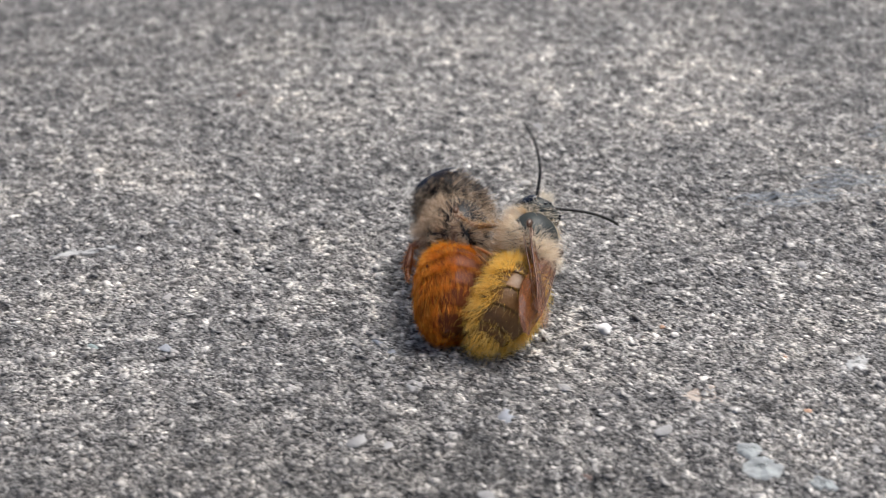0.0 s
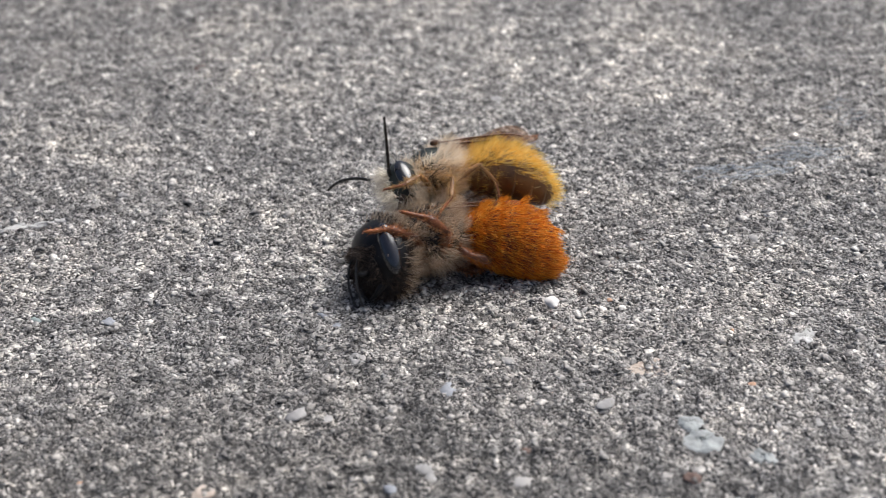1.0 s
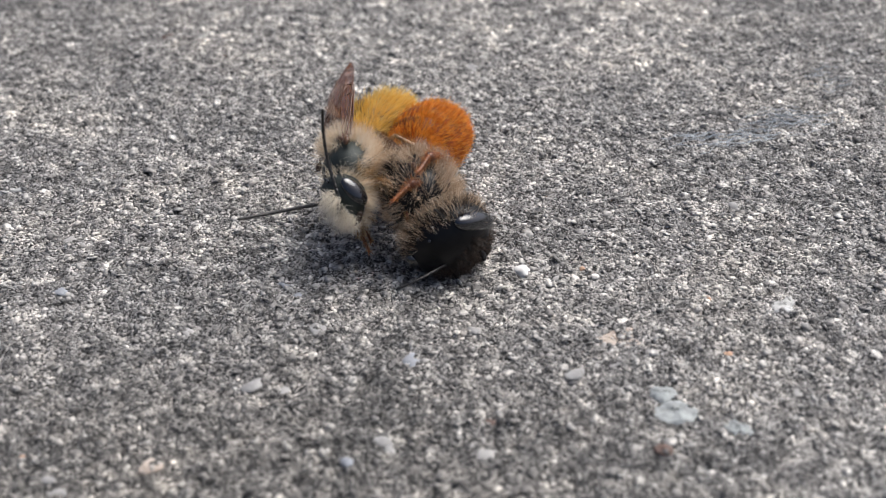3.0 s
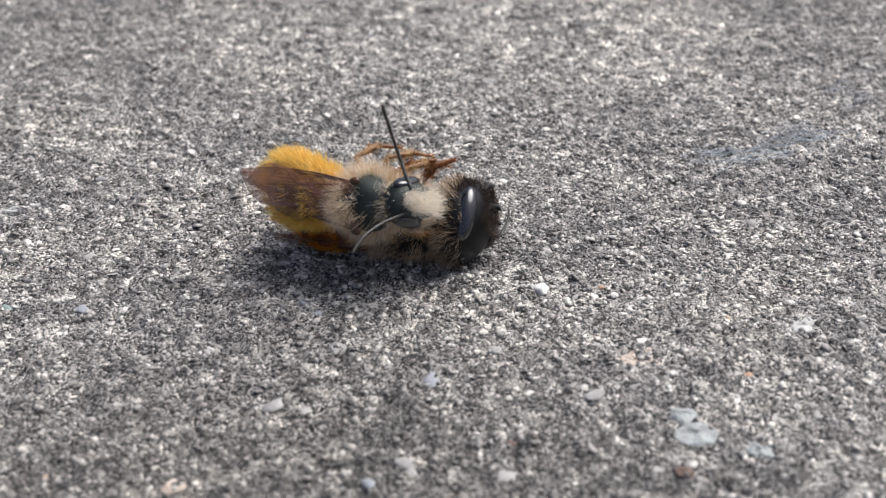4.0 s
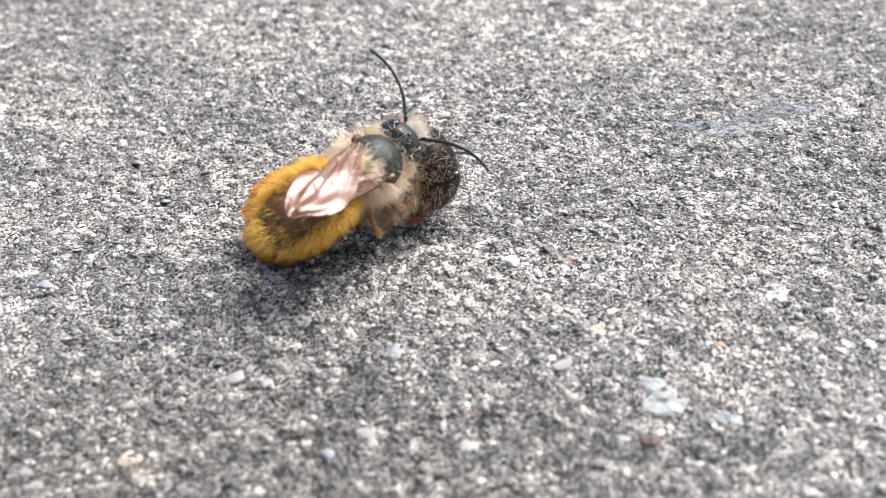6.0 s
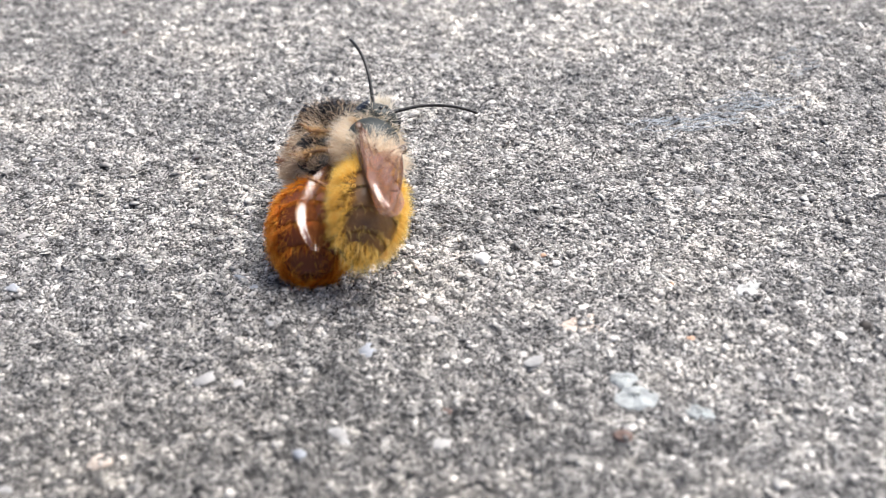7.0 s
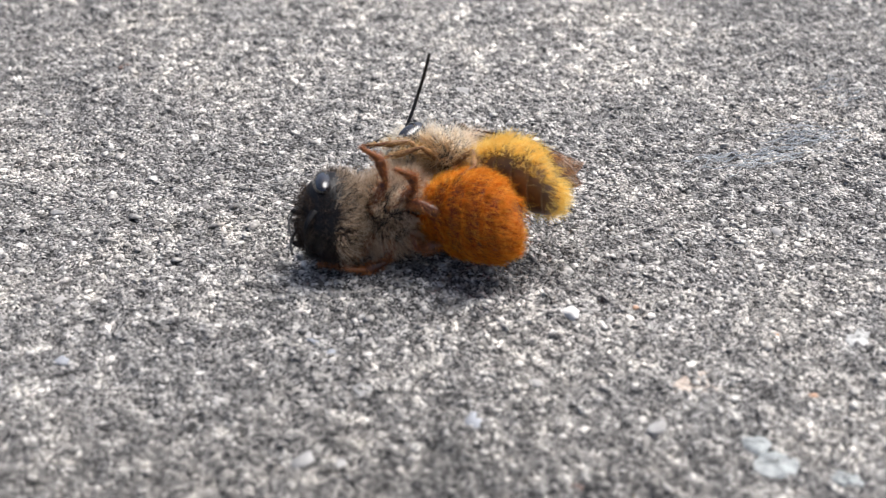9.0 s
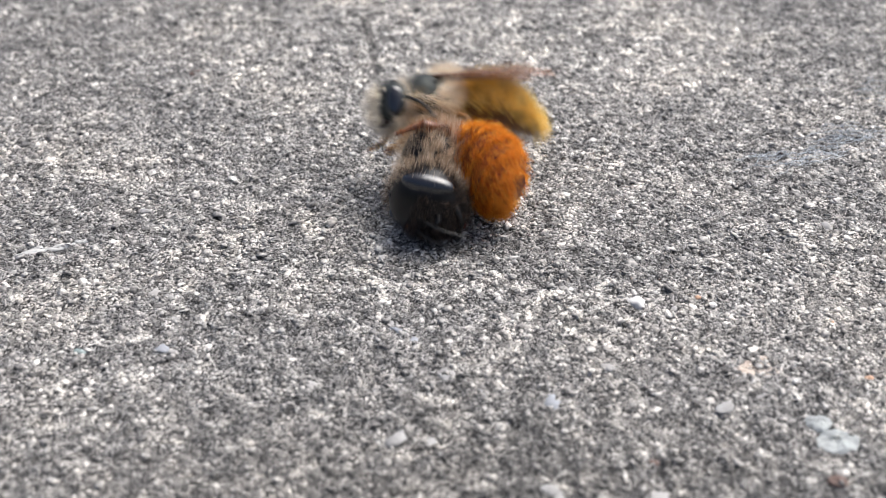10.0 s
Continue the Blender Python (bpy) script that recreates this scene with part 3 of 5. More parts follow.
    stone("pebble", -2.44, -13.32, (0.50, 0.40, 0.30), M_PALE, "white angular stone chip in the concrete", "pebble", 66)
    stone("pebble", -14.83, -14.83, (0.50, 0.40, 0.30), M_PALE, "white angular stone chip in the concrete", "pebble", 67)
    stone("pebble", 14.39, 3.63, (0.50, 0.40, 0.30), M_WHITE, "pale flat stone chip in the concrete", "pebble", 68)
    stone("pebble", -9.88, -4.13, (0.55, 0.44, 0.33), M_WHITE, "pale flat stone chip in the concrete", "pebble", 69)
    stone("pebble", 7.14, -9.04, (0.40, 0.32, 0.24), M_WHITE, "small pale pebble in the concrete", "pebble", 70)
    stone("pebble", -3.68, -1.84, (0.40, 0.32, 0.24), M_PALE, "pale grey pebble set in the concrete", "pebble", 71)
    stone("pebble", -10.76, -5.66, (0.40, 0.32, 0.24), M_WHITE, "small pale pebble in the concrete", "pebble", 72)
    stone("pebble", -18.00, 9.73, (0.50, 0.40, 0.30), M_PALE, "pale grey pebble set in the concrete", "pebble", 73)
    crust("lichen_fleck", 8.69, -10.98, 0.62, 0.58, M_FLAKE, "small pale bluish fleck of lichen on concrete", 31, rag=0.08, thick=0.13)
    crust("lichen_fleck", 8.95, -12.2, 0.88, 0.78, M_FLAKE, "pale bluish round fleck of lichen on concrete", 32, rag=0.1, thick=0.13)
    crust("lichen_fleck", 11.2, -13.2, 0.45, 0.5, M_FLAKE, "faint bluish fleck of lichen on concrete", 33, rag=0.4)
    crust("lime_crust", 14.8, -5.1, 0.55, 0.5, M_MILK, "whitish lime crust on grey concrete", 34, rag=0.4)
    crust("lime_crust", 7.3, -7.2, 0.8, 0.6, M_TAN, "tan stained crust on grey concrete", 35, rag=0.4, thick=0.03)
    crust("paint_streak", -22.6, 6.8, 1.25, 0.3, M_MILK, "white streak smeared on the grey concrete", 36, turn=8, rag=0.3)
    crust("paint_streak", -20.8, 7.3, 0.55, 0.16, M_MILK, "thin white streak on the grey concrete", 37, turn=15, rag=0.3)
    threads(18.6, 11.9, 2.6, 1.3, 46, 41)
    threads(14.9, 10.1, 2.8, 1.2, 40, 42)
    threads(22.3, 16.4, 1.6, 2.4, 16, 43)


# ---- the bees ----
def Build(**sizes):
    """Sizes and colours of one bee, in millimetres; +x forward, +y to its left, +z dorsal, from the thorax's centre."""
    return collections.namedtuple("Build", sizes.keys())(**sizes)


def abdomen_line(b, s):
    """Place and half sizes of the abdomen at s, 0 at the waist and 1 at its tip."""
    x = 0.15 - (b.abd_len + 0.15) * s
    z = b.abd_sag * (0.55 * math.sin(math.pi * s * 0.9) - s ** 2.4 * 1.25)
    q = 2 * min(1.0, s) - 1
    r = max(0.03, (1 - abs(q - 0.08) ** (2.3 if q > 0.08 else 2.0) / (0.92 if q > 0.08 else 1.08) ** 2.2))
    r = max(0.03, r) ** (0.52 if q > 0.08 else 0.6) * (1 if s > 0.06 else 0.75)
    return x, z, b.abd_w * r, b.abd_h * r


def abdomen(b, root):
    s0 = [0.0, 0.17, 0.35, 0.54, 0.72, 0.87, 1.0]
    shapes = []
    ob = None
    for i in range(6):
        st = []
        for k in range(9):
            s = s0[i] - 0.02 + (s0[i + 1] + 0.025 - s0[i] + 0.02) * k / 8
            x, z, ry, rz = abdomen_line(b, min(1.0, max(0.0, s)))
            f = 0.972 + 0.036 * (k / 8) ** 1.5
            st.append((x, 0, z, ry * f, rz * f))
        x, z, ry, rz = abdomen_line(b, min(1.0, s0[i + 1]))
        if i < 5:
            st.append((x + 0.08, 0, z, ry * 0.9, rz * 0.9))
        shape = loft(st, 32)
        shapes.append(shape)
        if i == 0:
            ob = part("abdomen", shape, b.abd_mat[0], root, b.abd_label)
        else:
            part("tergite", shape, b.abd_mat[min(i, len(b.abd_mat) - 1)], ob)
    return ob, shapes


def wing_shape(length, width, side, hind=False):
    """Outline grid and veins of a wing that lies along -x from its root, its leading edge outward."""
    nu, nv = 26, 9

    def at(u, v):
        chord = width * (0.16 + 0.84 * math.sin(math.pi * min(1.0, 0.05 + 0.68 * u)) ** 1.2) * (1 - max(0, (u - 0.72) / 0.28) ** 2.2) ** 0.5
        lead = 0.22 * width * math.sin(math.pi * u * 0.85) + 0.10 * width * u
        y = lead - chord * v
        z = 0.12 * math.sin(math.pi * v) * (1 - 0.4 * u) + 0.05 * math.sin(v * 17 + u * 3) + 0.06 * math.sin(u * 13 + v * 5) * u - 0.25 * u * u
        return (-length * u, side * y, z)

    us = [0.995 * i / (nu - 1) for i in range(nu)]
    verts = [at(u, j / (nv - 1)) for u in us for j in range(nv)]
    faces = [(i * nv + j, i * nv + j + 1, (i + 1) * nv + j + 1, (i + 1) * nv + j) for i in range(nu - 1) for j in range(nv - 1)]
    runs = [[(0, 0.02), (0.3, 0.02), (0.62, 0.02), (0.8, 0.02)], [(0, 0.1), (0.3, 0.1), (0.55, 0.07), (0.66, 0.03)],
            [(0, 0.35), (0.25, 0.38), (0.5, 0.42), (0.75, 0.45)], [(0, 0.7), (0.3, 0.72), (0.55, 0.75), (0.68, 0.8)]]
    if not hind:
        runs += [[(0.28, 0.1), (0.36, 0.25), (0.38, 0.4)], [(0.42, 0.4), (0.5, 0.55), (0.56, 0.75)], [(0.55, 0.07), (0.56, 0.25), (0.6, 0.43)],
                 [(0.38, 0.4), (0.36, 0.55), (0.4, 0.73)], [(0.66, 0.05), (0.72, 0.22), (0.75, 0.45)], [(0.56, 0.25), (0.66, 0.24), (0.72, 0.22)],
                 [(0.36, 0.25), (0.46, 0.26), (0.56, 0.25)]]
    veins = []
    for k, run in enumerate(runs):
        pts = spline([at(u, v) for u, v in run], 5)
        r = 0.045 if k == 0 else 0.032
        veins.append(tube(pts, [r * (1 - 0.4 * i / len(pts)) for i in range(len(pts))], 5))
    return (np.array(verts), faces), joined(*veins)


def wings(b, root):
    out = {}
    for side, tag in ((1, "left"), (-1, "right")):
        for hind in (False, True):
            membrane_, veins = wing_shape(b.wing_len * (0.74 if hind else 1), b.wing_w * (0.8 if hind else 1), side, hind)
            w = part("hindwing" if hind else "forewing", membrane_, WING, root, "smoky brown see-through wing with dark veins")
            part("venation", veins, VEIN, w, "dark brown wing veins", "stuff")
            out[tag + ("_hind" if hind else "_fore")] = w
            e = b.wing_pose[tag]
            w.matrix_basis = pose((b.wing_root[0] - (0.45 if hind else 0)) * MM, side * b.wing_root[1] * MM, (b.wing_root[2] - (0.22 if hind else 0)) * MM,
                                  e[0], e[1], e[2] + side * (4 if hind else 0))
    return out


def leg(b, root, points, thick, furs):
    """coxa and femur, then tibia and tarsus as parts of the leg."""
    at = np.array(points[0], float)
    p = [np.array(q, float) - at for q in points]
    femur = tube(spline([p[0], (p[0] + p[1]) / 2 + (0, 0, 0.06), p[1]], 5), np.interp(np.linspace(0, 1, 11), [0, 0.2, 0.6, 1], [0.7, 0.9, 1.0, 0.6]) * thick, 10)
    ob = part("leg", femur, b.leg_mat, root, b.leg_label)
    tibia = tube(spline([p[1], p[1] * 0.5 + p[2] * 0.5, p[2]], 5), np.interp(np.linspace(0, 1, 11), [0, 0.25, 0.8, 1], [0.5, 0.7, 1.05, 0.85]) * thick, 10)
    part("tibia", tibia, b.leg_mat, ob)
    n = 16
    pts = spline([p[2], p[2] * 0.6 + p[3] * 0.4, p[3]], 8)
    rad = [thick * (0.62 - 0.25 * i / n) * (1 + 0.25 * math.cos(i * 2.3)) for i in range(len(pts))]
    d = p[3] - p[2]
    d /= np.linalg.norm(d)
    side = np.cross(d, (0, 0.3, 1))
    side /= np.linalg.norm(side)
    claws = [tube(spline([p[3], p[3] + d * 0.12 + s * side * 0.1, p[3] + d * 0.2 + s * side * 0.08 + (0, 0, -0.1)], 4), np.linspace(0.035, 0.008, 9), 6) for s in (-1, 1)]
    part("tarsus", joined(tube(pts, rad, 8), *claws), b.tarsus_mat, ob, "reddish brown jointed foot with claws")
    along = unit(p[2] - p[1])
    hairs = coat([femur, tibia], furs, (0.16, 0.42), 0.011, along, 0.6, None, 0.35)
    part("leg_hair", hairs, b.leg_hair, ob, "fine hairs along the leg", "stuff")
    hairs = coat([tube(pts, rad, 6)], furs // 2, (0.1, 0.26), 0.01, d, 0.5, None, 0.3)
    part("leg_hair", hairs, b.leg_hair, ob, "", "stuff")
    ob.location = at * MM
    return ob


def antenna(b, head, side):
    """Scape and ringed flagellum; the chord runs along x, the bow along z."""
    n = 11
    c = b.ant_len
    arc = spline([(0, 0, 0), (c * 0.13, 0, c * 0.05), (c * 0.35, 0, c * 0.12), (c * 0.62, 0, c * 0.125), (c * 0.84, 0, c * 0.07), (c, 0, 0)], 12)
    scape = tube(arc[:11], np.interp(np.arange(11), [0, 2, 8, 10], [0.07, 0.1, 0.11, 0.07]) * b.ant_r, 8)
    ob = part("antenna", scape, HORN, head, "long thin black jointed antenna")
    rest = arc[10:]
    rad = [b.ant_r * 0.088 * (1 - 0.18 * i / len(rest)) * (1 + 0.10 * math.sin(i * 2 * math.pi * n / len(rest))) for i in range(len(rest))]
    part("flagellum", tube(rest, rad, 8), HORN, ob)
    ob.location = [q * MM for q in (b.ant_root[0], side * b.ant_root[1], b.ant_root[2])]
    return ob


def head_of(b, root):
    rx, ry, rz = b.head_r
    c = np.array(b.head_c)
    skull = ball(c, (rx, ry, rz), 32, 20)
    v = skull[0]
    u = (v - c) / (rx, ry, rz)
    v[:, 0] += np.where(u[:, 0] > 0, 0.10 * rx * (u[:, 2] < -0.2) * -u[:, 2], 0)
    v[:, 2] -= 0.22 * rz * np.clip(-u[:, 2], 0, 1) * np.exp(-(u[:, 1] / 0.6) ** 2)
    ob = part("head", skull, b.head_mat, root, b.head_label)
    for s in (1, -1):
        t = np.array((Euler((s * 0.16, 0.12, -s * 0.22)).to_matrix()))
        part("eye", ball(c + (0.22 * rx, s * ry * 0.79, 0.10 * rz), (rx * b.eye_w, ry * 0.22, rz * 0.74), 24, 18, t), EYE, ob, "glossy blue-black compound eye")
        m = [c + q * np.array((rx, ry * s, rz)) for q in np.array([(0.4, 0.5, -0.8), (0.62, 0.34, -1.08), (0.66, 0.05, -1.2)])]
        part("mandible", tube(spline(m, 6), np.linspace(0.24, 0.07, 13) * b.jaw, 10), BROWN if b.jaw < 0.9 else BLACK, ob, "short dark mandible")
    for y, x in ((0, 0.35), (0.22, 0.08), (-0.22, 0.08)):
        part("ocellus", ball(c + (x * rx, y * ry, rz * (0.99 - 0.3 * x * x)), (0.1, 0.1, 0.08), 12, 8), EYE, ob, "tiny glossy simple eye")
    if b.horns:
        for s in (1, -1):
            h = [c + np.array((rx * 0.85, s * ry * 0.38, -rz * 0.45)), c + np.array((rx * 1.02, s * ry * 0.4, -rz * 0.5)), c + np.array((rx * 1.15, s * ry * 0.38, -rz * 0.46))]
            part("horn", tube(spline(h, 5), np.linspace(0.22, 0.09, 11), 8), BLACK, ob, "short black face horn")
    front = lambda p, n: np.clip((n[:, 0] - 0.15) * 2.2, 0, 1) * (p[:, 2] - c[2] < rz * b.face_top) * (np.abs(p[:, 1]) < ry * b.face_w)
    part("face_hair", coat([skull], b.face_n, b.face_len, b.face_fine, lambda p: unit_rows(np.stack([np.full(len(p), 0.95), p[:, 1] * 0.2, b.face_dip + 0.25 * (p[:, 2] - c[2])], 1)), 0.6, front, 0.42, 0.45),
         b.face_hair, ob, b.face_label, "stuff")
    cheek = lambda p, n: (n[:, 0] < 0.15) * np.where((n[:, 2] > 0.3) & (n[:, 0] > -0.5), b.crown, 1.0) * (np.abs(n[:, 1]) < 0.93)
    part("head_hair", coat([skull], b.cheek_n, b.cheek_len, 0.008, (0.1, 0, -0.5), 0.75, cheek, 0.3), b.cheek_hair, ob, b.cheek_label, "stuff")
    nape = lambda p, n: np.maximum(np.clip((-n[:, 0] - 0.1) * 2.5, 0, 1), b.nape_top * np.clip(n[:, 2] * 1.5, 0, 1) * (n[:, 0] < 0.4))
    part("head_hair", coat([skull], b.nape_n, (0.4, 1.0), 0.009, (-0.4, 0, 0.3), 0.7, nape, 0.3, 0.4), b.nape_hair, ob, "shaggy fur on the back of the head", "stuff")
    return ob


def unit_rows(v):
    return v / np.maximum(np.linalg.norm(v, axis=1), 1e-9)[:, None]


def bee(b):
    root = new(b.name)
    root.empty_display_size = 0.002
    root.scale = (0.92, 0.92, 0.92)
    tagged(root, b.label, "bee", "pair of mating bees", "thing")
    rx, ry, rz = b.thorax_r
    st = [(rx * math.cos(a), 0, 0.05 * rz * math.sin(2 * a), ry * max(0.02, math.sin(a)) ** 0.85, rz * max(0.02, math.sin(a)) ** 0.85) for a in np.linspace(0, math.pi, 22)]
    trunk = loft(st, 36, 2.25)
    thorax = part("thorax", trunk, b.thorax_mat, root, b.thorax_label)
    scut = ball((-rx * 0.62, 0, rz * 0.72), (0.42 * rx, ry * 0.62, rz * 0.22), 24, 12)
    part("scutellum", scut, b.thorax_mat, thorax)
    for s in (1, -1):
        part("tegula", ball((b.wing_root[0] + 0.15, s * (b.wing_root[1] + 0.05), b.wing_root[2] + 0.05), (0.28, 0.2, 0.15), 14, 8), BROWN, thorax, "small shiny brown wing cap")
    bald = lambda p, n: np.where((n[:, 2] > 0.1) & (((p[:, 0] - 0.62 * rx) / (rx * 1.28)) ** 2 + (p[:, 1] / (ry * 1.08)) ** 2 < 1), b.bald, 1.0)
    parting = lambda p: np.stack([np.full(len(p), -0.5), 0.75 * p[:, 1] / ry, np.full(len(p), 0.1)], 1)
    for mat, count, size, top, tuft, label in b.thorax_coats:
        share = lambda p, n: bald(p, n) * np.clip(0.5 + top * (n[:, 2] + 0.25 - 0.35 * (p[:, 0] > 0.6 * rx)) * 2.2, 0.02, 1)
        part("thorax_hair", coat([trunk, scut], count, size, 0.008, parting, 0.62, share, 0.3, tuft), mat, thorax, label, "stuff")
    if b.ruff:
        part("thorax_hair", coat([scut], b.ruff, (0.5, 1.05), 0.008, (-0.35, 0, 0.3), 0.7, lambda p, n: (n[:, 2] > 0) * 1.0, 0.35, 0.4), H_CREAM, thorax, "", "stuff")
    neck = part("head_joint", ball((b.neck[0] - 0.1, 0, b.neck[2]), (0.4, 0.55, 0.55), 16, 10), BLACK, root)
    head = head_of(b, root)
    head.location = [q * MM for q in b.neck]
    ant = {s: antenna(b, head, s) for s in (1, -1)}
    abd, shapes = abdomen(b, root)
    abd.location = [q * MM for q in b.waist]
    for k, (mat, count, size, width, lift, keep, label) in enumerate(b.abd_coats):
        part("abdomen_hair", coat(shapes, count, size, width, (-0.9, 0, -0.1), lift, keep, 0.16, b.abd_tuft), mat, abd, label, "stuff")
    w = wings(b, root)
    legs = [leg(b, root, [(pts[0][0] + (x - pts[0][0]) * f, s * y * (0.4 + 0.6 * f), z) for x, y, z in pts], b.leg_r, b.leg_n) for pts in b.legs for s, f in ((1, 1), (-1, b.tuck))]
    return root, head, ant, abd, w, legs


PLATES = (0.17, 0.35, 0.54, 0.72, 0.87, 1.0)


def fringe(s, wide):
    """1 along the rear edge of each abdomen plate, 0 between."""
    return np.any([(s > e - wide) & (s < e + 0.012) for e in PLATES], axis=0)


def male_bands(p, n):
    """Golden fur: full at the base, round the flanks and the tip, a thin fringe on each plate's edge; bare and dark below."""
    s = (-p[:, 0]) / 5.0
    wide = np.abs(n[:, 1])
    rim = np.clip((wide - 0.62) / 0.22, 0, 1)
    back = np.where(s < 0.36, np.where(n[:, 2] > 0.7, 0.3, 1.0), np.maximum(rim, np.where(s > 0.93, 0.8, np.where(fringe(s, 0.03), 0.1, 0.0))))
    return np.where(n[:, 2] < -0.15, np.where(s > 0.92, 0.3, np.where(wide > 0.85, 0.4, 0.0)), back)


def female_long(p, n):
    """Rusty brush below and on the flanks, in rows."""
    s = (-p[:, 0]) / 5.3
    rows = np.where(fringe(s, 0.11), 1.0, 0.45)
    return np.where(n[:, 2] < -0.05, rows, np.where(s < 0.22, 0.9, np.where(np.abs(n[:, 1]) > 0.72, rows, 0.0)))


def female_short(p, n):
    """Short flat hair on the back, thinning out towards its bare middle."""
    s = (-p[:, 0]) / 5.3
    wide = np.clip((np.abs(n[:, 1]) - 0.16) / 0.5, 0, 1)
    return np.where((n[:, 2] > -0.1) & (s > 0.15), wide ** 1.3, 0.0)


def female_rim(p, n):
    """Longer fringe on the flanks and round the tip."""
    s = (-p[:, 0]) / 5.3
    return np.where((np.abs(n[:, 1]) > 0.66) & (n[:, 2] > -0.45) & (s > 0.1), 1.0, np.where(s > 0.95, 0.3, 0.0))


MALE = Build(
    name="male_bee", label="furry male bee with golden abdomen clasping the other bee", thorax_r=(1.5, 1.38, 1.32), thorax_mat=BRONZE,
    # the upper coat is painted paler than the buff, as fur looks backlit
    thorax_label="dark bronze thorax, bald on top", thorax_coats=[(H_CREAM, 6000, (0.55, 1.3), 1, 0.35, "long cream fur, whitened as if backlit"), (H_BUFF, 8500, (0.4, 0.95), -1, 0.35, "buff brown fur")], bald=0.02,
    head_c=(1.15, 0, -0.2), head_r=(0.9, 1.2, 1.15), head_mat=BRONZE, head_label="dark bronze head with large eyes", jaw=0.8, horns=False, face_top=0.62, face_w=0.4,
    face_fine=0.01, face_n=4200, face_len=(0.55, 1.3), face_dip=-0.12, crown=0.06, eye_w=0.5, abd_tuft=0.1, ruff=1100, face_hair=H_WHITE, face_label="thick white tuft on the face", cheek_n=3200, cheek_len=(0.4, 1.0), cheek_hair=H_CREAM, cheek_label="pale fringe round the head", nape_n=700, nape_top=0.0, nape_hair=H_CREAM,
    neck=(0.8, 0, -0.1), waist=(-1.3, 0, -0.4), abd_len=5.0, abd_sag=0.95, abd_w=1.6, abd_h=1.45, abd_mat=[PLATE], abd_label="golden banded abdomen with shiny dark brown plates",
    abd_coats=[(H_GOLD, 22000, (0.4, 0.95), 0.008, 0.55, male_bands, "dense golden yellow fur")],
    wing_len=6.0, wing_w=1.9, wing_root=(-0.35, 1.15, 1.08), wing_pose={"left": (-10, 7, 17), "right": (38, 6, -5)},
    tuck=1.0, ant_len=4.3, ant_r=1.0, ant_root=(1.95, 0.45, 0.1), leg_r=0.165, leg_n=360, leg_mat=LEG, leg_label="slender brown leg with golden hairs", tarsus_mat=AMBER, leg_hair=H_TAN,
    legs=[[(0.8, 0.6, -1.0), (1.4, 1.6, -1.2), (2.1, 1.75, -2.1), (3.0, 1.6, -2.5)], [(0.0, 0.8, -1.1), (0.2, 2.0, -1.4), (1.0, 2.15, -2.4), (1.9, 2.0, -2.8)],
          [(-0.8, 0.8, -1.1), (-1.4, 2.0, -1.1), (-0.9, 2.4, -2.4), (0.1, 2.3, -3.0)]])

FEMALE = Build(
    name="female_bee", label="larger female bee with black head and rusty orange abdomen", thorax_r=(1.85, 1.75, 1.6), thorax_mat=BLACK,
    thorax_label="black thorax under grey-brown fur", thorax_coats=[(H_GREY, 12500, (0.6, 1.25), 0, 0.66, "shaggy grey-brown fur")], bald=0.25,
    head_c=(1.25, 0, -0.25), head_r=(1.56, 2.22, 1.86), head_mat=BLACK, head_label="large glossy black head", jaw=0.92, horns=True, face_top=0.3, face_w=0.72,
    face_fine=0.007, face_n=6500, face_len=(0.25, 0.75), face_dip=-0.35, crown=0.7, eye_w=0.34, abd_tuft=0.22, ruff=0, face_hair=H_BLACK, face_label="sparse black face hair", cheek_n=6000, cheek_len=(0.2, 0.55), cheek_hair=H_BLACK, cheek_label="dusky fringe round the head", nape_n=3800, nape_top=0.3, nape_hair=H_GREY,
    neck=(1.5, 0, -0.2), waist=(-1.5, 0, -0.5), abd_len=5.3, abd_sag=0.62, abd_w=2.05, abd_h=1.9, abd_mat=[RUST], abd_label="broad rusty orange abdomen",
    abd_coats=[(H_RUST, 27000, (0.45, 0.9), 0.009, 0.14, female_long, "dense rusty orange brush"), (H_RUST, 24000, (0.16, 0.36), 0.008, 0.18, female_short, "short rusty fringes"), (H_FLAME, 7500, (0.3, 0.65), 0.008, 0.48, female_rim, "golden orange fringe along the flanks")],
    wing_len=6.5, wing_w=2.1, wing_root=(-0.4, 1.35, 0.95), wing_pose={"left": (-8, -4, 26), "right": (36, 6, -2)},
    tuck=0.78, ant_len=2.9, ant_r=0.85, ant_root=(2.6, 0.35, 0.1), leg_r=0.26, leg_n=460, leg_mat=LIMB, leg_label="sturdy reddish brown hairy leg", tarsus_mat=AMBER, leg_hair=H_LIMB,
    legs=[[(0.9, 0.6, -1.2), (1.9, 1.9, -1.1), (3.2, 2.2, -1.4), (4.3, 1.8, -1.8)], [(0.0, 0.8, -1.3), (0.5, 2.3, -1.4), (1.8, 2.5, -1.7), (3.0, 2.1, -2.0)],
          [(-0.8, 0.8, -1.3), (-1.2, 1.35, -1.9), (-2.2, 0.9, -2.4), (-3.0, 0.7, -2.4)]])

female, female_head, female_antenna, female_abdomen, female_wing, female_leg = bee(FEMALE)
male, male_head, male_antenna, male_abdomen, male_wing, male_leg = bee(MALE)


ground()
sand()
litter()


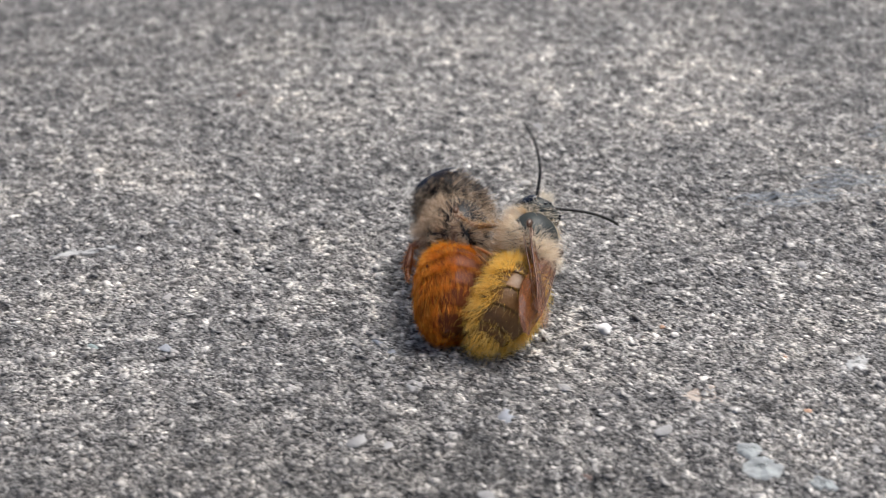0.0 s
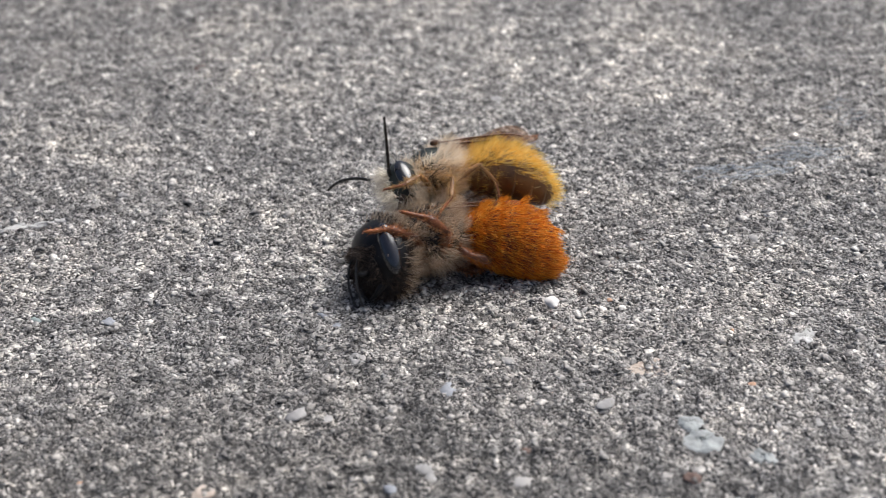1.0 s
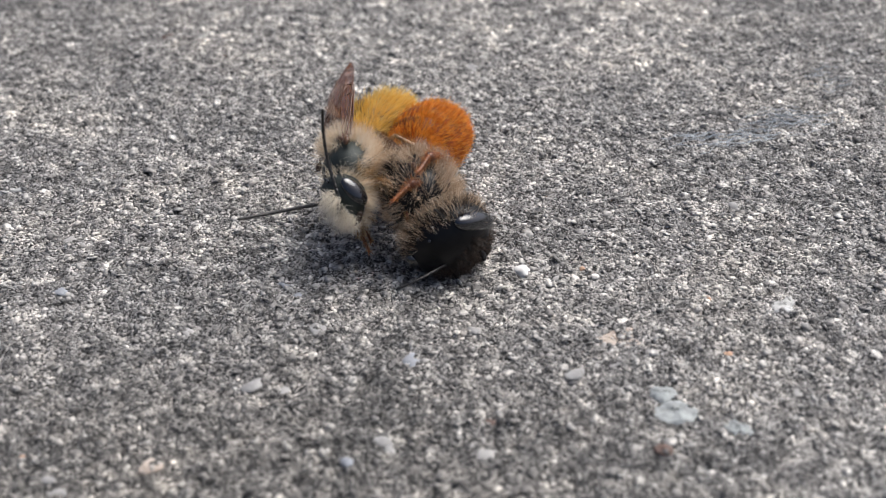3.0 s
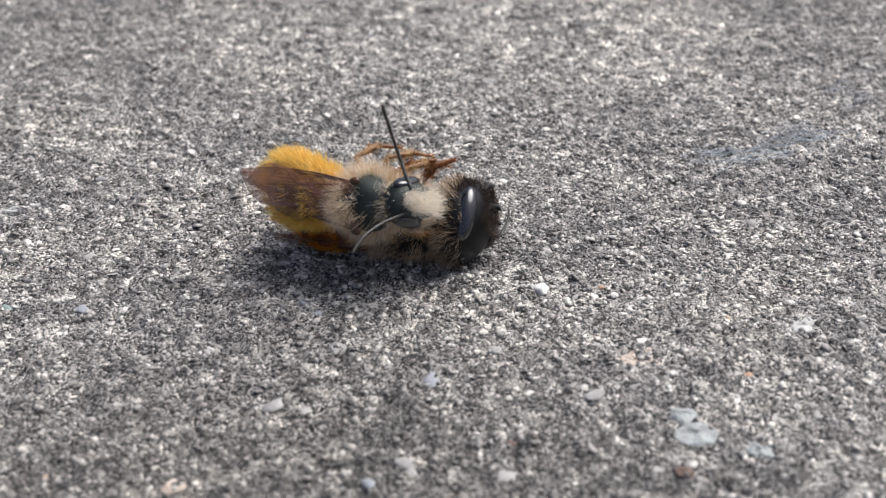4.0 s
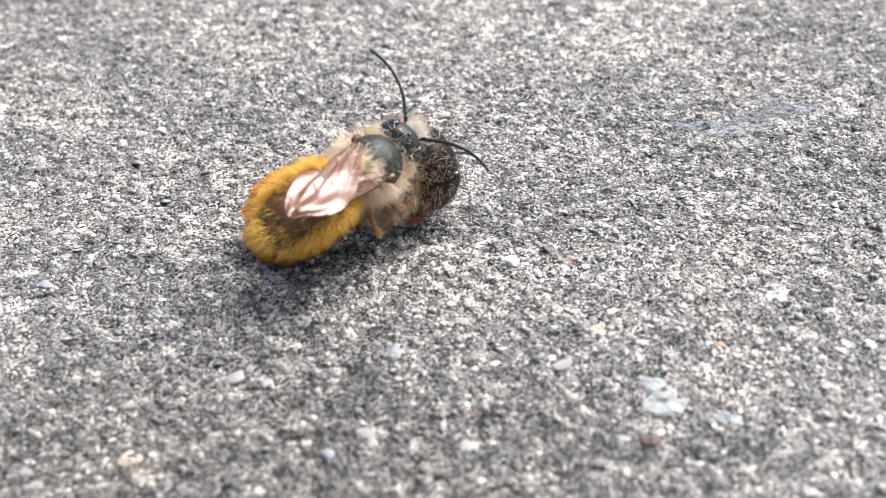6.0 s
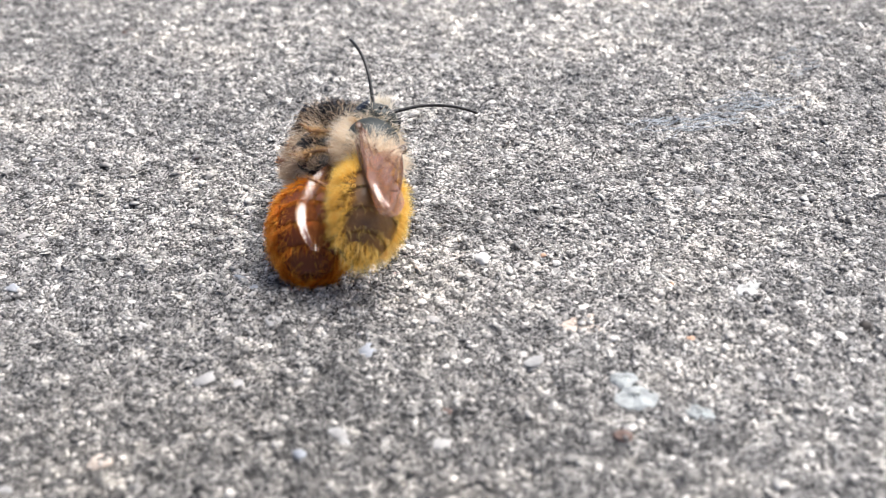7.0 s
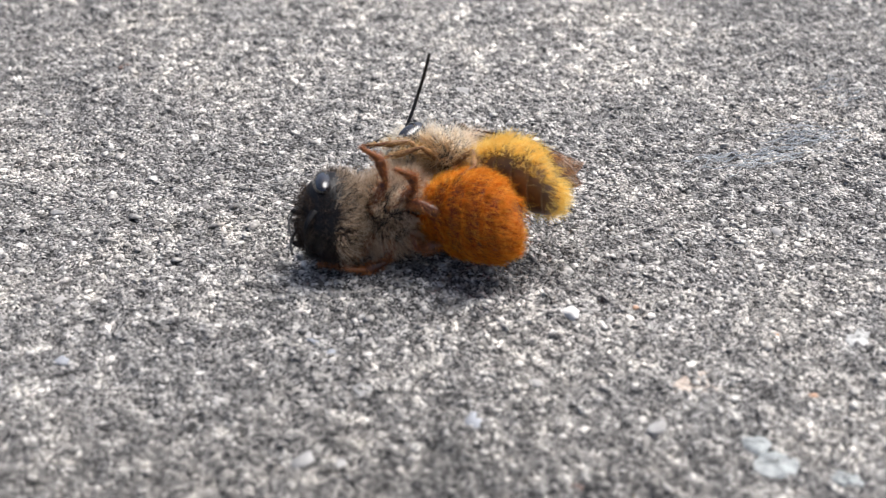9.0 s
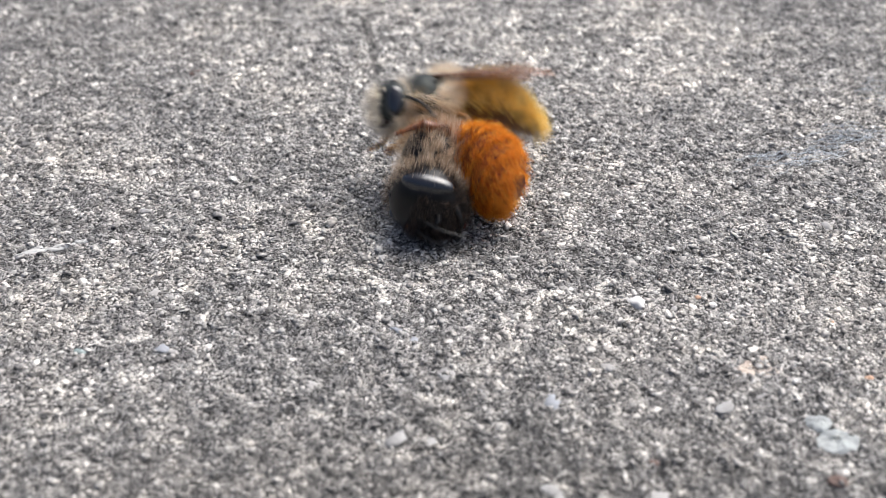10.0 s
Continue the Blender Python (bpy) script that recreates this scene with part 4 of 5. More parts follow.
def body(x, y, z, psi, th, phi):
    """A bee: thorax at x, y, z in millimetres, heading psi, climbing th, dorsal side leaning phi to its left."""
    return pose(x * MM, y * MM, z * MM, 0, 0, psi) @ pose(0, 0, 0, 0, -th, 0) @ pose(0, 0, 0, -phi, 0, 0)


def bend(place, pitch, yaw, roll):
    """A joint of a bee at a place in millimetres."""
    return pose(*(q * MM for q in place), 0, 0, yaw) @ pose(0, 0, 0, 0, pitch, 0) @ pose(0, 0, 0, roll, 0, 0)


def wing_at(b, side, back, low, out, up, roll):
    """A wing at its root, turned by out about the upright axis, raised by up, its outer edge lifted by roll; the hindwing a little behind and below."""
    x, y, z = b.wing_root
    return pose((x - back) * MM, side * y * MM, (z - low) * MM, side * roll, up, out + side * back * 9)


def motions():
    walk(female, [
        (0.0, body(-2.94, 2.76, 2.84, 82.2, 7.6, -52.9)),
        (0.2, body(-2.09, 0.89, 2.24, 158.6, 7.6, -86.7)),
        (0.5, body(-1.64, 2.35, 2.41, 186.9, 2.4, -78.4)),
        (0.7, body(-2.18, 4.05, 2.51, 182.0, 4.4, -80.6)),
        (1.0, body(-1.79, 1.14, 2.16, 198.9, -6.6, -47.1)),
        (1.2, body(-0.81, 0.95, 2.25, 203.4, -2.0, -51.8)),
        (1.5, body(-1.17, 1.46, 2.21, 227.4, 0.4, -52.7)),
        (2.0, body(-0.20, 1.74, 2.26, 245.7, -10.2, -52.2)),
        (2.5, body(-0.69, 1.47, 2.77, 276.0, -18.8, -50.3)),
        (2.7, body(-0.79, 0.18, 3.24, 284.6, -27.4, -54.8)),
        (3.8, body(-1.83, 0.91, 2.30, 330.6, 3.7, -86.0)),
        (4.0, body(-2.25, 1.33, 1.96, 340.4, 0.4, -101.8)),
        (4.5, body(-1.65, 1.54, 2.23, 362.2, 4.9, -91.2)),
        (5.0, body(-2.49, 1.34, 2.72, 368.3, 7.8, -52.5)),
        (5.2, body(-2.14, 1.72, 2.68, 369.8, 9.3, -44.4)),
        (6.3, body(-1.91, 0.70, 3.12, 393.2, 6.2, -29.7)),
        (6.5, body(-1.59, 1.19, 2.87, 397.4, 8.1, -10.3)),
        (7.0, body(-2.99, 2.27, 3.00, 436.7, 15.9, -2.9)),
        (7.5, body(-2.96, 2.17, 3.32, 457.0, 17.1, -43.5)),
        (7.8, body(-3.30, 0.87, 2.64, 488.5, 7.5, -68.1)),
        (8.0, body(-3.05, 2.45, 2.68, 499.9, 5.1, -65.7)),
        (8.5, body(-2.42, 3.53, 2.37, 524.2, 10.2, -86.5)),
        (9.0, body(-3.07, 4.03, 2.21, 536.4, -3.3, -91.4)),
        (9.2, body(-2.67, 2.41, 2.25, 538.4, -4.4, -89.2)),
        (9.5, body(-3.44, 2.78, 2.22, 540.5, -4.9, -102.2)),
        (9.8, body(-4.85, 2.04, 2.70, 585.7, -14.3, -87.2)),
        (10.0, body(-4.04, 7.62, 2.90, 603.0, -17.6, -78.6)),
    ])
    walk(female_abdomen, [
        (0.0, bend(FEMALE.waist, 4.6, 10.8, 0)),
        (0.2, bend(FEMALE.waist, -94.7, 11.0, 0)),
        (0.5, bend(FEMALE.waist, -106.3, 12.6, 0)),
        (0.7, bend(FEMALE.waist, -41.6, -0.6, 0)),
        (1.0, bend(FEMALE.waist, -25.7, -8.0, 0)),
        (1.2, bend(FEMALE.waist, -16.9, -4.3, 0)),
        (1.5, bend(FEMALE.waist, -3.0, 1.2, 0)),
        (2.0, bend(FEMALE.waist, 5.0, -0.6, 0)),
        (2.5, bend(FEMALE.waist, -42.0, -2.0, 0)),
        (2.7, bend(FEMALE.waist, -63.0, -5.3, 0)),
        (3.8, bend(FEMALE.waist, 5.4, 3.0, 0)),
        (4.0, bend(FEMALE.waist, 4.0, 1.0, 0)),
        (4.5, bend(FEMALE.waist, -2.6, -0.7, 0)),
        (5.0, bend(FEMALE.waist, -6.3, -1.7, 0)),
        (5.2, bend(FEMALE.waist, 0.9, -3.3, 0)),
        (6.3, bend(FEMALE.waist, -18.7, -6.8, 0)),
        (6.5, bend(FEMALE.waist, -5.0, -1.1, 0)),
        (7.0, bend(FEMALE.waist, 4.4, 6.9, 0)),
        (7.5, bend(FEMALE.waist, 5.2, 8.3, 0)),
        (7.8, bend(FEMALE.waist, -15.9, -3.4, 0)),
        (8.0, bend(FEMALE.waist, -29.9, -5.9, 0)),
        (8.5, bend(FEMALE.waist, -39.3, -7.7, 0)),
        (9.0, bend(FEMALE.waist, -31.1, -6.2, 0)),
        (9.2, bend(FEMALE.waist, -71.8, -3.6, 0)),
        (9.5, bend(FEMALE.waist, -78.8, 1.7, 0)),
        (9.8, bend(FEMALE.waist, -102.6, 2.4, 0)),
        (10.0, bend(FEMALE.waist, -121.1, 10.8, 0)),
    ])
    walk(female_head, [
        (0.0, bend(FEMALE.neck, 8.4, 0.3, -0.4)),
        (0.2, bend(FEMALE.neck, 12.5, -6.0, -4.5)),
        (0.5, bend(FEMALE.neck, -6.7, -1.9, -27.9)),
        (0.7, bend(FEMALE.neck, -7.6, 6.4, -7.4)),
        (1.0, bend(FEMALE.neck, -7.2, 14.1, -15.2)),
        (1.2, bend(FEMALE.neck, -13.4, 10.8, -15.0)),
        (1.5, bend(FEMALE.neck, -17.4, 3.4, -20.0)),
        (2.0, bend(FEMALE.neck, -27.4, -0.1, -23.5)),
        (2.5, bend(FEMALE.neck, -6.3, 10.0, -16.9)),
        (2.7, bend(FEMALE.neck, 4.8, 3.3, -14.2)),
        (3.8, bend(FEMALE.neck, -14.0, -19.3, -10.2)),
        (4.0, bend(FEMALE.neck, 2.0, -8.7, 20.5)),
        (4.5, bend(FEMALE.neck, -4.7, 2.7, 35.4)),
        (5.0, bend(FEMALE.neck, -2.9, -0.3, 3.4)),
        (5.2, bend(FEMALE.neck, -5.5, -0.9, 0.1)),
        (6.3, bend(FEMALE.neck, 21.5, 1.2, 0.4)),
        (6.5, bend(FEMALE.neck, 18.5, 0.7, -0.1)),
        (7.0, bend(FEMALE.neck, 9.3, 4.0, -0.1)),
        (7.5, bend(FEMALE.neck, -1.1, 6.8, -2.1)),
        (7.8, bend(FEMALE.neck, 7.5, 27.9, -9.8)),
        (8.0, bend(FEMALE.neck, 4.9, 22.8, -11.7)),
        (8.5, bend(FEMALE.neck, -3.9, 11.9, 1.6)),
        (9.0, bend(FEMALE.neck, -4.2, 3.0, -0.7)),
        (9.2, bend(FEMALE.neck, -1.0, 1.5, -0.5)),
        (9.5, bend(FEMALE.neck, 1.3, -1.6, -1.3)),
        (9.8, bend(FEMALE.neck, 15.4, -1.3, -2.9)),
        (10.0, bend(FEMALE.neck, 3.1, -2.3, -11.0)),
    ])
    walk(male, [
        (0.0, body(0.39, 0.49, 3.59, 69.3, 18.3, -52.1)),
        (0.2, body(1.99, 0.29, 3.31, 86.8, 12.9, -36.9)),
        (0.5, body(2.43, 3.29, 4.00, 114.5, 19.5, -40.6)),
        (0.7, body(1.10, 5.71, 3.77, 170.0, 26.9, -35.6)),
        (1.0, body(-1.53, 3.73, 4.05, 203.2, 0.8, -57.5)),
        (1.2, body(-0.28, 3.37, 4.11, 192.3, -0.9, -47.5)),
        (1.5, body(-2.29, 4.27, 3.83, 214.3, -1.7, -68.2)),
        (2.0, body(-2.13, 4.77, 3.24, 241.3, -0.2, -57.2)),
        (2.5, body(-3.47, 2.43, 3.71, 253.6, -8.1, -70.8)),
        (2.7, body(-3.67, 1.83, 3.96, 253.5, -14.2, -59.0)),
        (3.8, body(-3.88, -0.25, 4.01, 321.4, 0.6, -54.8)),
        (4.0, body(-3.74, -0.47, 4.05, 334.4, 8.0, -71.2)),
        (4.5, body(-3.57, -0.51, 4.40, 354.9, 15.2, -45.7)),
        (5.0, body(-2.61, -0.82, 4.36, 363.5, 15.9, -37.8)),
        (5.2, body(-2.49, -0.29, 4.22, 377.9, 11.1, -35.4)),
        (6.3, body(-1.79, -1.21, 4.81, 412.6, 15.6, -37.4)),
        (6.5, body(-0.87, -0.28, 4.82, 423.3, 15.4, -28.2)),
        (7.0, body(-0.92, 0.48, 4.56, 439.8, 14.7, -34.9)),
        (7.5, body(-0.63, 1.27, 4.26, 455.9, 14.7, -37.8)),
        (7.8, body(-1.11, 1.69, 3.92, 469.9, 8.5, -37.7)),
        (8.0, body(-0.76, 3.57, 3.73, 470.8, 5.3, -39.9)),
        (8.5, body(0.27, 5.56, 2.68, 499.9, 9.5, -57.6)),
        (9.0, body(-0.15, 6.26, 3.32, 502.9, 2.9, -72.4)),
        (9.2, body(-0.11, 4.20, 4.50, 536.5, 27.9, -16.0)),
        (9.5, body(-0.25, 4.59, 4.69, 524.9, 38.6, -34.2)),
        (9.8, body(0.39, 4.61, 4.03, 526.7, 43.9, -66.9)),
        (10.0, body(-3.82, 10.75, 4.56, 550.9, 4.8, -25.5)),
    ])
    walk(male_abdomen, [
        (0.0, bend(MALE.waist, -0.5, 3.3, 0)),
        (0.2, bend(MALE.waist, 6.6, -1.2, 0)),
        (0.5, bend(MALE.waist, -9.1, -0.8, 0)),
        (0.7, bend(MALE.waist, -9.3, 0.7, 0)),
        (1.0, bend(MALE.waist, -16.4, -0.8, 0)),
        (1.2, bend(MALE.waist, -12.1, -0.7, 0)),
        (1.5, bend(MALE.waist, -4.3, -0.1, 0)),
        (2.0, bend(MALE.waist, -5.6, 3.1, 0)),
        (2.5, bend(MALE.waist, -10.7, 2.5, 0)),
        (2.7, bend(MALE.waist, -25.6, 1.9, 0)),
        (3.8, bend(MALE.waist, 4.5, -8.4, 0)),
        (4.0, bend(MALE.waist, 4.6, -8.9, 0)),
        (4.5, bend(MALE.waist, 4.1, -7.1, 0)),
        (5.0, bend(MALE.waist, 4.8, -3.8, 0)),
        (5.2, bend(MALE.waist, 4.8, -4.9, 0)),
        (6.3, bend(MALE.waist, 7.2, -5.9, 0)),
        (6.5, bend(MALE.waist, 6.7, 1.1, 0)),
        (7.0, bend(MALE.waist, 8.0, 10.2, 0)),
        (7.5, bend(MALE.waist, 8.4, 9.6, 0)),
        (7.8, bend(MALE.waist, 10.0, 5.6, 0)),
        (8.0, bend(MALE.waist, 9.9, 2.3, 0)),
        (8.5, bend(MALE.waist, 5.6, -17.4, 0)),
        (9.0, bend(MALE.waist, 4.8, -6.7, 0)),
        (9.2, bend(MALE.waist, 3.1, 14.0, 0)),
        (9.5, bend(MALE.waist, -17.3, -2.2, 0)),
        (9.8, bend(MALE.waist, -72.8, -4.4, 0)),
        (10.0, bend(MALE.waist, -8.1, -1.4, 0)),
    ])
    walk(male_head, [
        (0.0, bend(MALE.neck, 1.3, -0.6, -11.1)),
        (0.2, bend(MALE.neck, 4.3, 3.9, -12.4)),
        (0.5, bend(MALE.neck, -0.0, 3.3, -5.0)),
        (0.7, bend(MALE.neck, -6.0, 1.8, 2.5)),
        (1.0, bend(MALE.neck, -3.7, 7.2, -7.9)),
        (1.2, bend(MALE.neck, -3.3, 5.5, -11.8)),
        (1.5, bend(MALE.neck, -0.8, 0.6, -9.5)),
        (2.0, bend(MALE.neck, -4.5, -6.4, -14.8)),
        (2.5, bend(MALE.neck, -10.1, -12.5, -12.8)),
        (2.7, bend(MALE.neck, -19.2, -7.9, -18.0)),
        (3.8, bend(MALE.neck, -22.8, 0.7, 0.0)),
        (4.0, bend(MALE.neck, -19.0, 9.8, -11.1)),
        (4.5, bend(MALE.neck, 1.6, 6.2, 4.4)),
        (5.0, bend(MALE.neck, 2.4, 9.1, 7.7)),
        (5.2, bend(MALE.neck, -4.8, 4.3, 7.4)),
        (6.3, bend(MALE.neck, -11.7, 0.4, 10.4)),
        (6.5, bend(MALE.neck, -7.7, -1.9, 8.7)),
        (7.0, bend(MALE.neck, -6.0, -0.4, -1.6)),
        (7.5, bend(MALE.neck, -13.5, -0.7, -3.2)),
        (7.8, bend(MALE.neck, -24.6, -1.2, 2.2)),
        (8.0, bend(MALE.neck, -25.9, -2.5, -5.2)),
        (8.5, bend(MALE.neck, -6.4, 4.5, -9.0)),
        (9.0, bend(MALE.neck, -10.8, 1.0, -0.1)),
        (9.2, bend(MALE.neck, -28.7, 4.7, 0.7)),
        (9.5, bend(MALE.neck, -9.4, 12.3, 7.8)),
        (9.8, bend(MALE.neck, 2.5, 19.6, -18.0)),
        (10.0, bend(MALE.neck, -10.1, -0.9, -4.8)),
    ])
    walk(male_antenna[1], [
        (0.00, pose(0.00195, 0.00045, 0.00010, 13.1, -6.3, 34.1)),
        (0.10, pose(0.00195, 0.00045, 0.00010, 55.1, -28.6, 44.5)),
        (0.20, pose(0.00195, 0.00045, 0.00010, 108.5, -51.0, 32.0)),
        (0.50, pose(0.00195, 0.00045, 0.00010, 76.0, -54.6, 67.8)),
        (0.70, pose(0.00195, 0.00045, 0.00010, 33.9, -37.2, 45.0)),
        (1.00, pose(0.00195, 0.00045, 0.00010, -11.1, -21.6, 71.6)),
        (1.20, pose(0.00195, 0.00045, 0.00010, 24.8, -62.9, 92.4)),
        (1.50, pose(0.00195, 0.00045, 0.00010, -1.3, -55.7, 90.7)),
        (1.75, pose(0.00195, 0.00045, 0.00010, 36.4, -56.6, 111.7)),
        (2.00, pose(0.00195, 0.00045, 0.00010, 76.4, -64.7, 129.1)),
        (2.25, pose(0.00195, 0.00045, 0.00010, 6.5, -57.7, 142.0)),
        (2.50, pose(0.00195, 0.00045, 0.00010, -47.8, -49.0, 136.6)),
        (2.70, pose(0.00195, 0.00045, 0.00010, -69.1, -69.1, 148.3)),
        (3.25, pose(0.00195, 0.00045, 0.00010, -78.8, -58.5, 115.0)),
        (3.80, pose(0.00195, 0.00045, 0.00010, -94.8, -51.6, 86.0)),
        (4.00, pose(0.00195, 0.00045, 0.00010, -130.2, -18.6, 96.2)),
        (4.50, pose(0.00195, 0.00045, 0.00010, 173.8, -21.5, 88.9)),
        (5.00, pose(0.00195, 0.00045, 0.00010, 144.9, -26.1, 82.4)),
        (5.20, pose(0.00195, 0.00045, 0.00010, 154.8, -22.9, 79.0)),
        (5.75, pose(0.00195, 0.00045, 0.00010, 90.2, 3.3, 80.1)),
        (6.30, pose(0.00195, 0.00045, 0.00010, 22.0, 15.0, 56.3)),
        (6.50, pose(0.00195, 0.00045, 0.00010, 29.2, 5.5, 37.6)),
        (7.00, pose(0.00195, 0.00045, 0.00010, -4.0, 7.7, 27.1)),
        (7.50, pose(0.00195, 0.00045, 0.00010, 24.6, 11.9, 10.0)),
        (7.80, pose(0.00195, 0.00045, 0.00010, -23.4, -5.4, -3.1)),
        (8.00, pose(0.00195, 0.00045, 0.00010, -20.4, -23.4, 3.9)),
        (8.25, pose(0.00195, 0.00045, 0.00010, 18.4, -35.5, 32.4)),
        (8.50, pose(0.00195, 0.00045, 0.00010, 58.1, -60.5, 49.8)),
        (9.00, pose(0.00195, 0.00045, 0.00010, 23.0, -27.5, 96.4)),
        (9.10, pose(0.00195, 0.00045, 0.00010, 49.6, -57.6, 35.0)),
        (9.20, pose(0.00195, 0.00045, 0.00010, 104.9, -45.3, -52.4)),
        (9.50, pose(0.00195, 0.00045, 0.00010, 36.9, -62.7, 46.2)),
        (9.65, pose(0.00195, 0.00045, 0.00010, 75.6, -70.0, 90.0)),
        (9.80, pose(0.00195, 0.00045, 0.00010, 95.0, -86.5, 150.3)),
        (9.90, pose(0.00195, 0.00045, 0.00010, 109.6, -76.3, 52.7)),
        (10.00, pose(0.00195, 0.00045, 0.00010, 76.4, -71.3, 1.5)),
    ])
    walk(male_antenna[-1], [
        (0.00, pose(0.00195, -0.00045, 0.00010, 8.4, -4.3, -66.9)),
        (0.20, pose(0.00195, -0.00045, 0.00010, -6.7, 16.8, -57.4)),
        (0.50, pose(0.00195, -0.00045, 0.00010, -30.5, -7.7, -66.1)),
        (1.20, pose(0.00195, -0.00045, 0.00010, -53.8, -24.1, -66.7)),
        (1.50, pose(0.00195, -0.00045, 0.00010, -82.5, -23.9, -50.4)),
        (1.75, pose(0.00195, -0.00045, 0.00010, -15.7, -27.2, -38.3)),
        (2.00, pose(0.00195, -0.00045, 0.00010, 55.7, -38.5, -37.3)),
        (2.25, pose(0.00195, -0.00045, 0.00010, -5.4, -31.2, -44.4)),
        (2.50, pose(0.00195, -0.00045, 0.00010, -64.8, -32.7, -55.2)),
        (2.57, pose(0.00195, -0.00045, 0.00010, -10.6, -19.2, -53.0)),
        (2.63, pose(0.00195, -0.00045, 0.00010, 41.2, -12.7, -40.6)),
        (2.70, pose(0.00195, -0.00045, 0.00010, 92.9, -18.1, -27.6)),
        (3.80, pose(0.00195, -0.00045, 0.00010, 104.6, -36.5, -58.1)),
        (4.00, pose(0.00195, -0.00045, 0.00010, 65.8, -63.9, -84.7)),
        (4.50, pose(0.00195, -0.00045, 0.00010, 133.7, -48.7, -105.6)),
        (4.75, pose(0.00195, -0.00045, 0.00010, 170.8, -43.2, -95.1)),
        (5.00, pose(0.00195, -0.00045, 0.00010, -153.1, -43.2, -82.5)),
        (5.20, pose(0.00195, -0.00045, 0.00010, -131.6, -48.8, -89.1)),
        (6.30, pose(0.00195, -0.00045, 0.00010, -105.5, -40.6, -78.0)),
        (6.50, pose(0.00195, -0.00045, 0.00010, -122.8, -23.2, -87.2)),
        (7.00, pose(0.00195, -0.00045, 0.00010, -99.3, -30.5, -80.2)),
        (7.50, pose(0.00195, -0.00045, 0.00010, -100.6, -60.7, -105.5)),
        (7.80, pose(0.00195, -0.00045, 0.00010, -35.0, -72.3, -177.6)),
        (7.90, pose(0.00195, -0.00045, 0.00010, -34.4, -31.9, -115.1)),
        (8.00, pose(0.00195, -0.00045, 0.00010, 1.5, -9.0, -65.2)),
        (8.25, pose(0.00195, -0.00045, 0.00010, -38.2, 2.8, -36.6)),
        (8.50, pose(0.00195, -0.00045, 0.00010, -71.5, 29.3, -19.9)),
        (9.00, pose(0.00195, -0.00045, 0.00010, -42.2, -6.7, -37.3)),
        (9.10, pose(0.00195, -0.00045, 0.00010, -35.4, -14.4, 22.3)),
        (9.20, pose(0.00195, -0.00045, 0.00010, -39.1, -23.9, 84.4)),
        (9.50, pose(0.00195, -0.00045, 0.00010, 29.7, 1.0, 44.6)),
        (9.65, pose(0.00195, -0.00045, 0.00010, -6.3, -7.2, 84.0)),
        (9.80, pose(0.00195, -0.00045, 0.00010, -39.4, 9.2, 120.7)),
        (10.00, pose(0.00195, -0.00045, 0.00010, -39.4, 9.2, 120.7)),
    ])
    walk(female_antenna[1], [
        (0.00, pose(0.00260, 0.00035, 0.00010, 0.0, 84.0, 25.0)),
        (0.25, pose(0.00260, 0.00035, 0.00010, 38.6, 9.2, 74.8)),
        (0.50, pose(0.00260, 0.00035, 0.00010, 14.2, -64.6, 103.5)),
        (0.75, pose(0.00260, 0.00035, 0.00010, 38.6, 9.2, 74.8)),
        (1.00, pose(0.00260, 0.00035, 0.00010, 0.0, 84.0, 25.0)),
        (1.50, pose(0.00260, 0.00035, 0.00010, 0.0, 84.0, 25.0)),
        (1.83, pose(0.00260, 0.00035, 0.00010, 149.6, 35.7, 178.6)),
        (2.17, pose(0.00260, 0.00035, 0.00010, 147.6, -23.7, -176.0)),
        (2.50, pose(0.00260, 0.00035, 0.00010, 104.8, -80.5, -131.6)),
        (3.25, pose(0.00260, 0.00035, 0.00010, -168.4, -22.1, 142.5)),
        (4.00, pose(0.00260, 0.00035, 0.00010, -162.0, 45.3, 138.6)),
        (4.25, pose(0.00260, 0.00035, 0.00010, 172.4, 69.0, 156.9)),
        (4.50, pose(0.00260, 0.00035, 0.00010, 0.0, 84.0, 25.0)),
        (5.20, pose(0.00260, 0.00035, 0.00010, 0.0, 84.0, 25.0)),
        (7.00, pose(0.00260, 0.00035, 0.00010, 22.0, 18.3, 16.4)),
        (7.50, pose(0.00260, 0.00035, 0.00010, 17.3, 29.7, -60.0)),
        (7.75, pose(0.00260, 0.00035, 0.00010, -7.2, 54.0, -29.4)),
        (8.00, pose(0.00260, 0.00035, 0.00010, 0.0, 84.0, 25.0)),
        (9.00, pose(0.00260, 0.00035, 0.00010, 0.0, 84.0, 25.0)),
        (10.00, pose(0.00260, 0.00035, 0.00010, 0.0, 84.0, 25.0)),
    ])
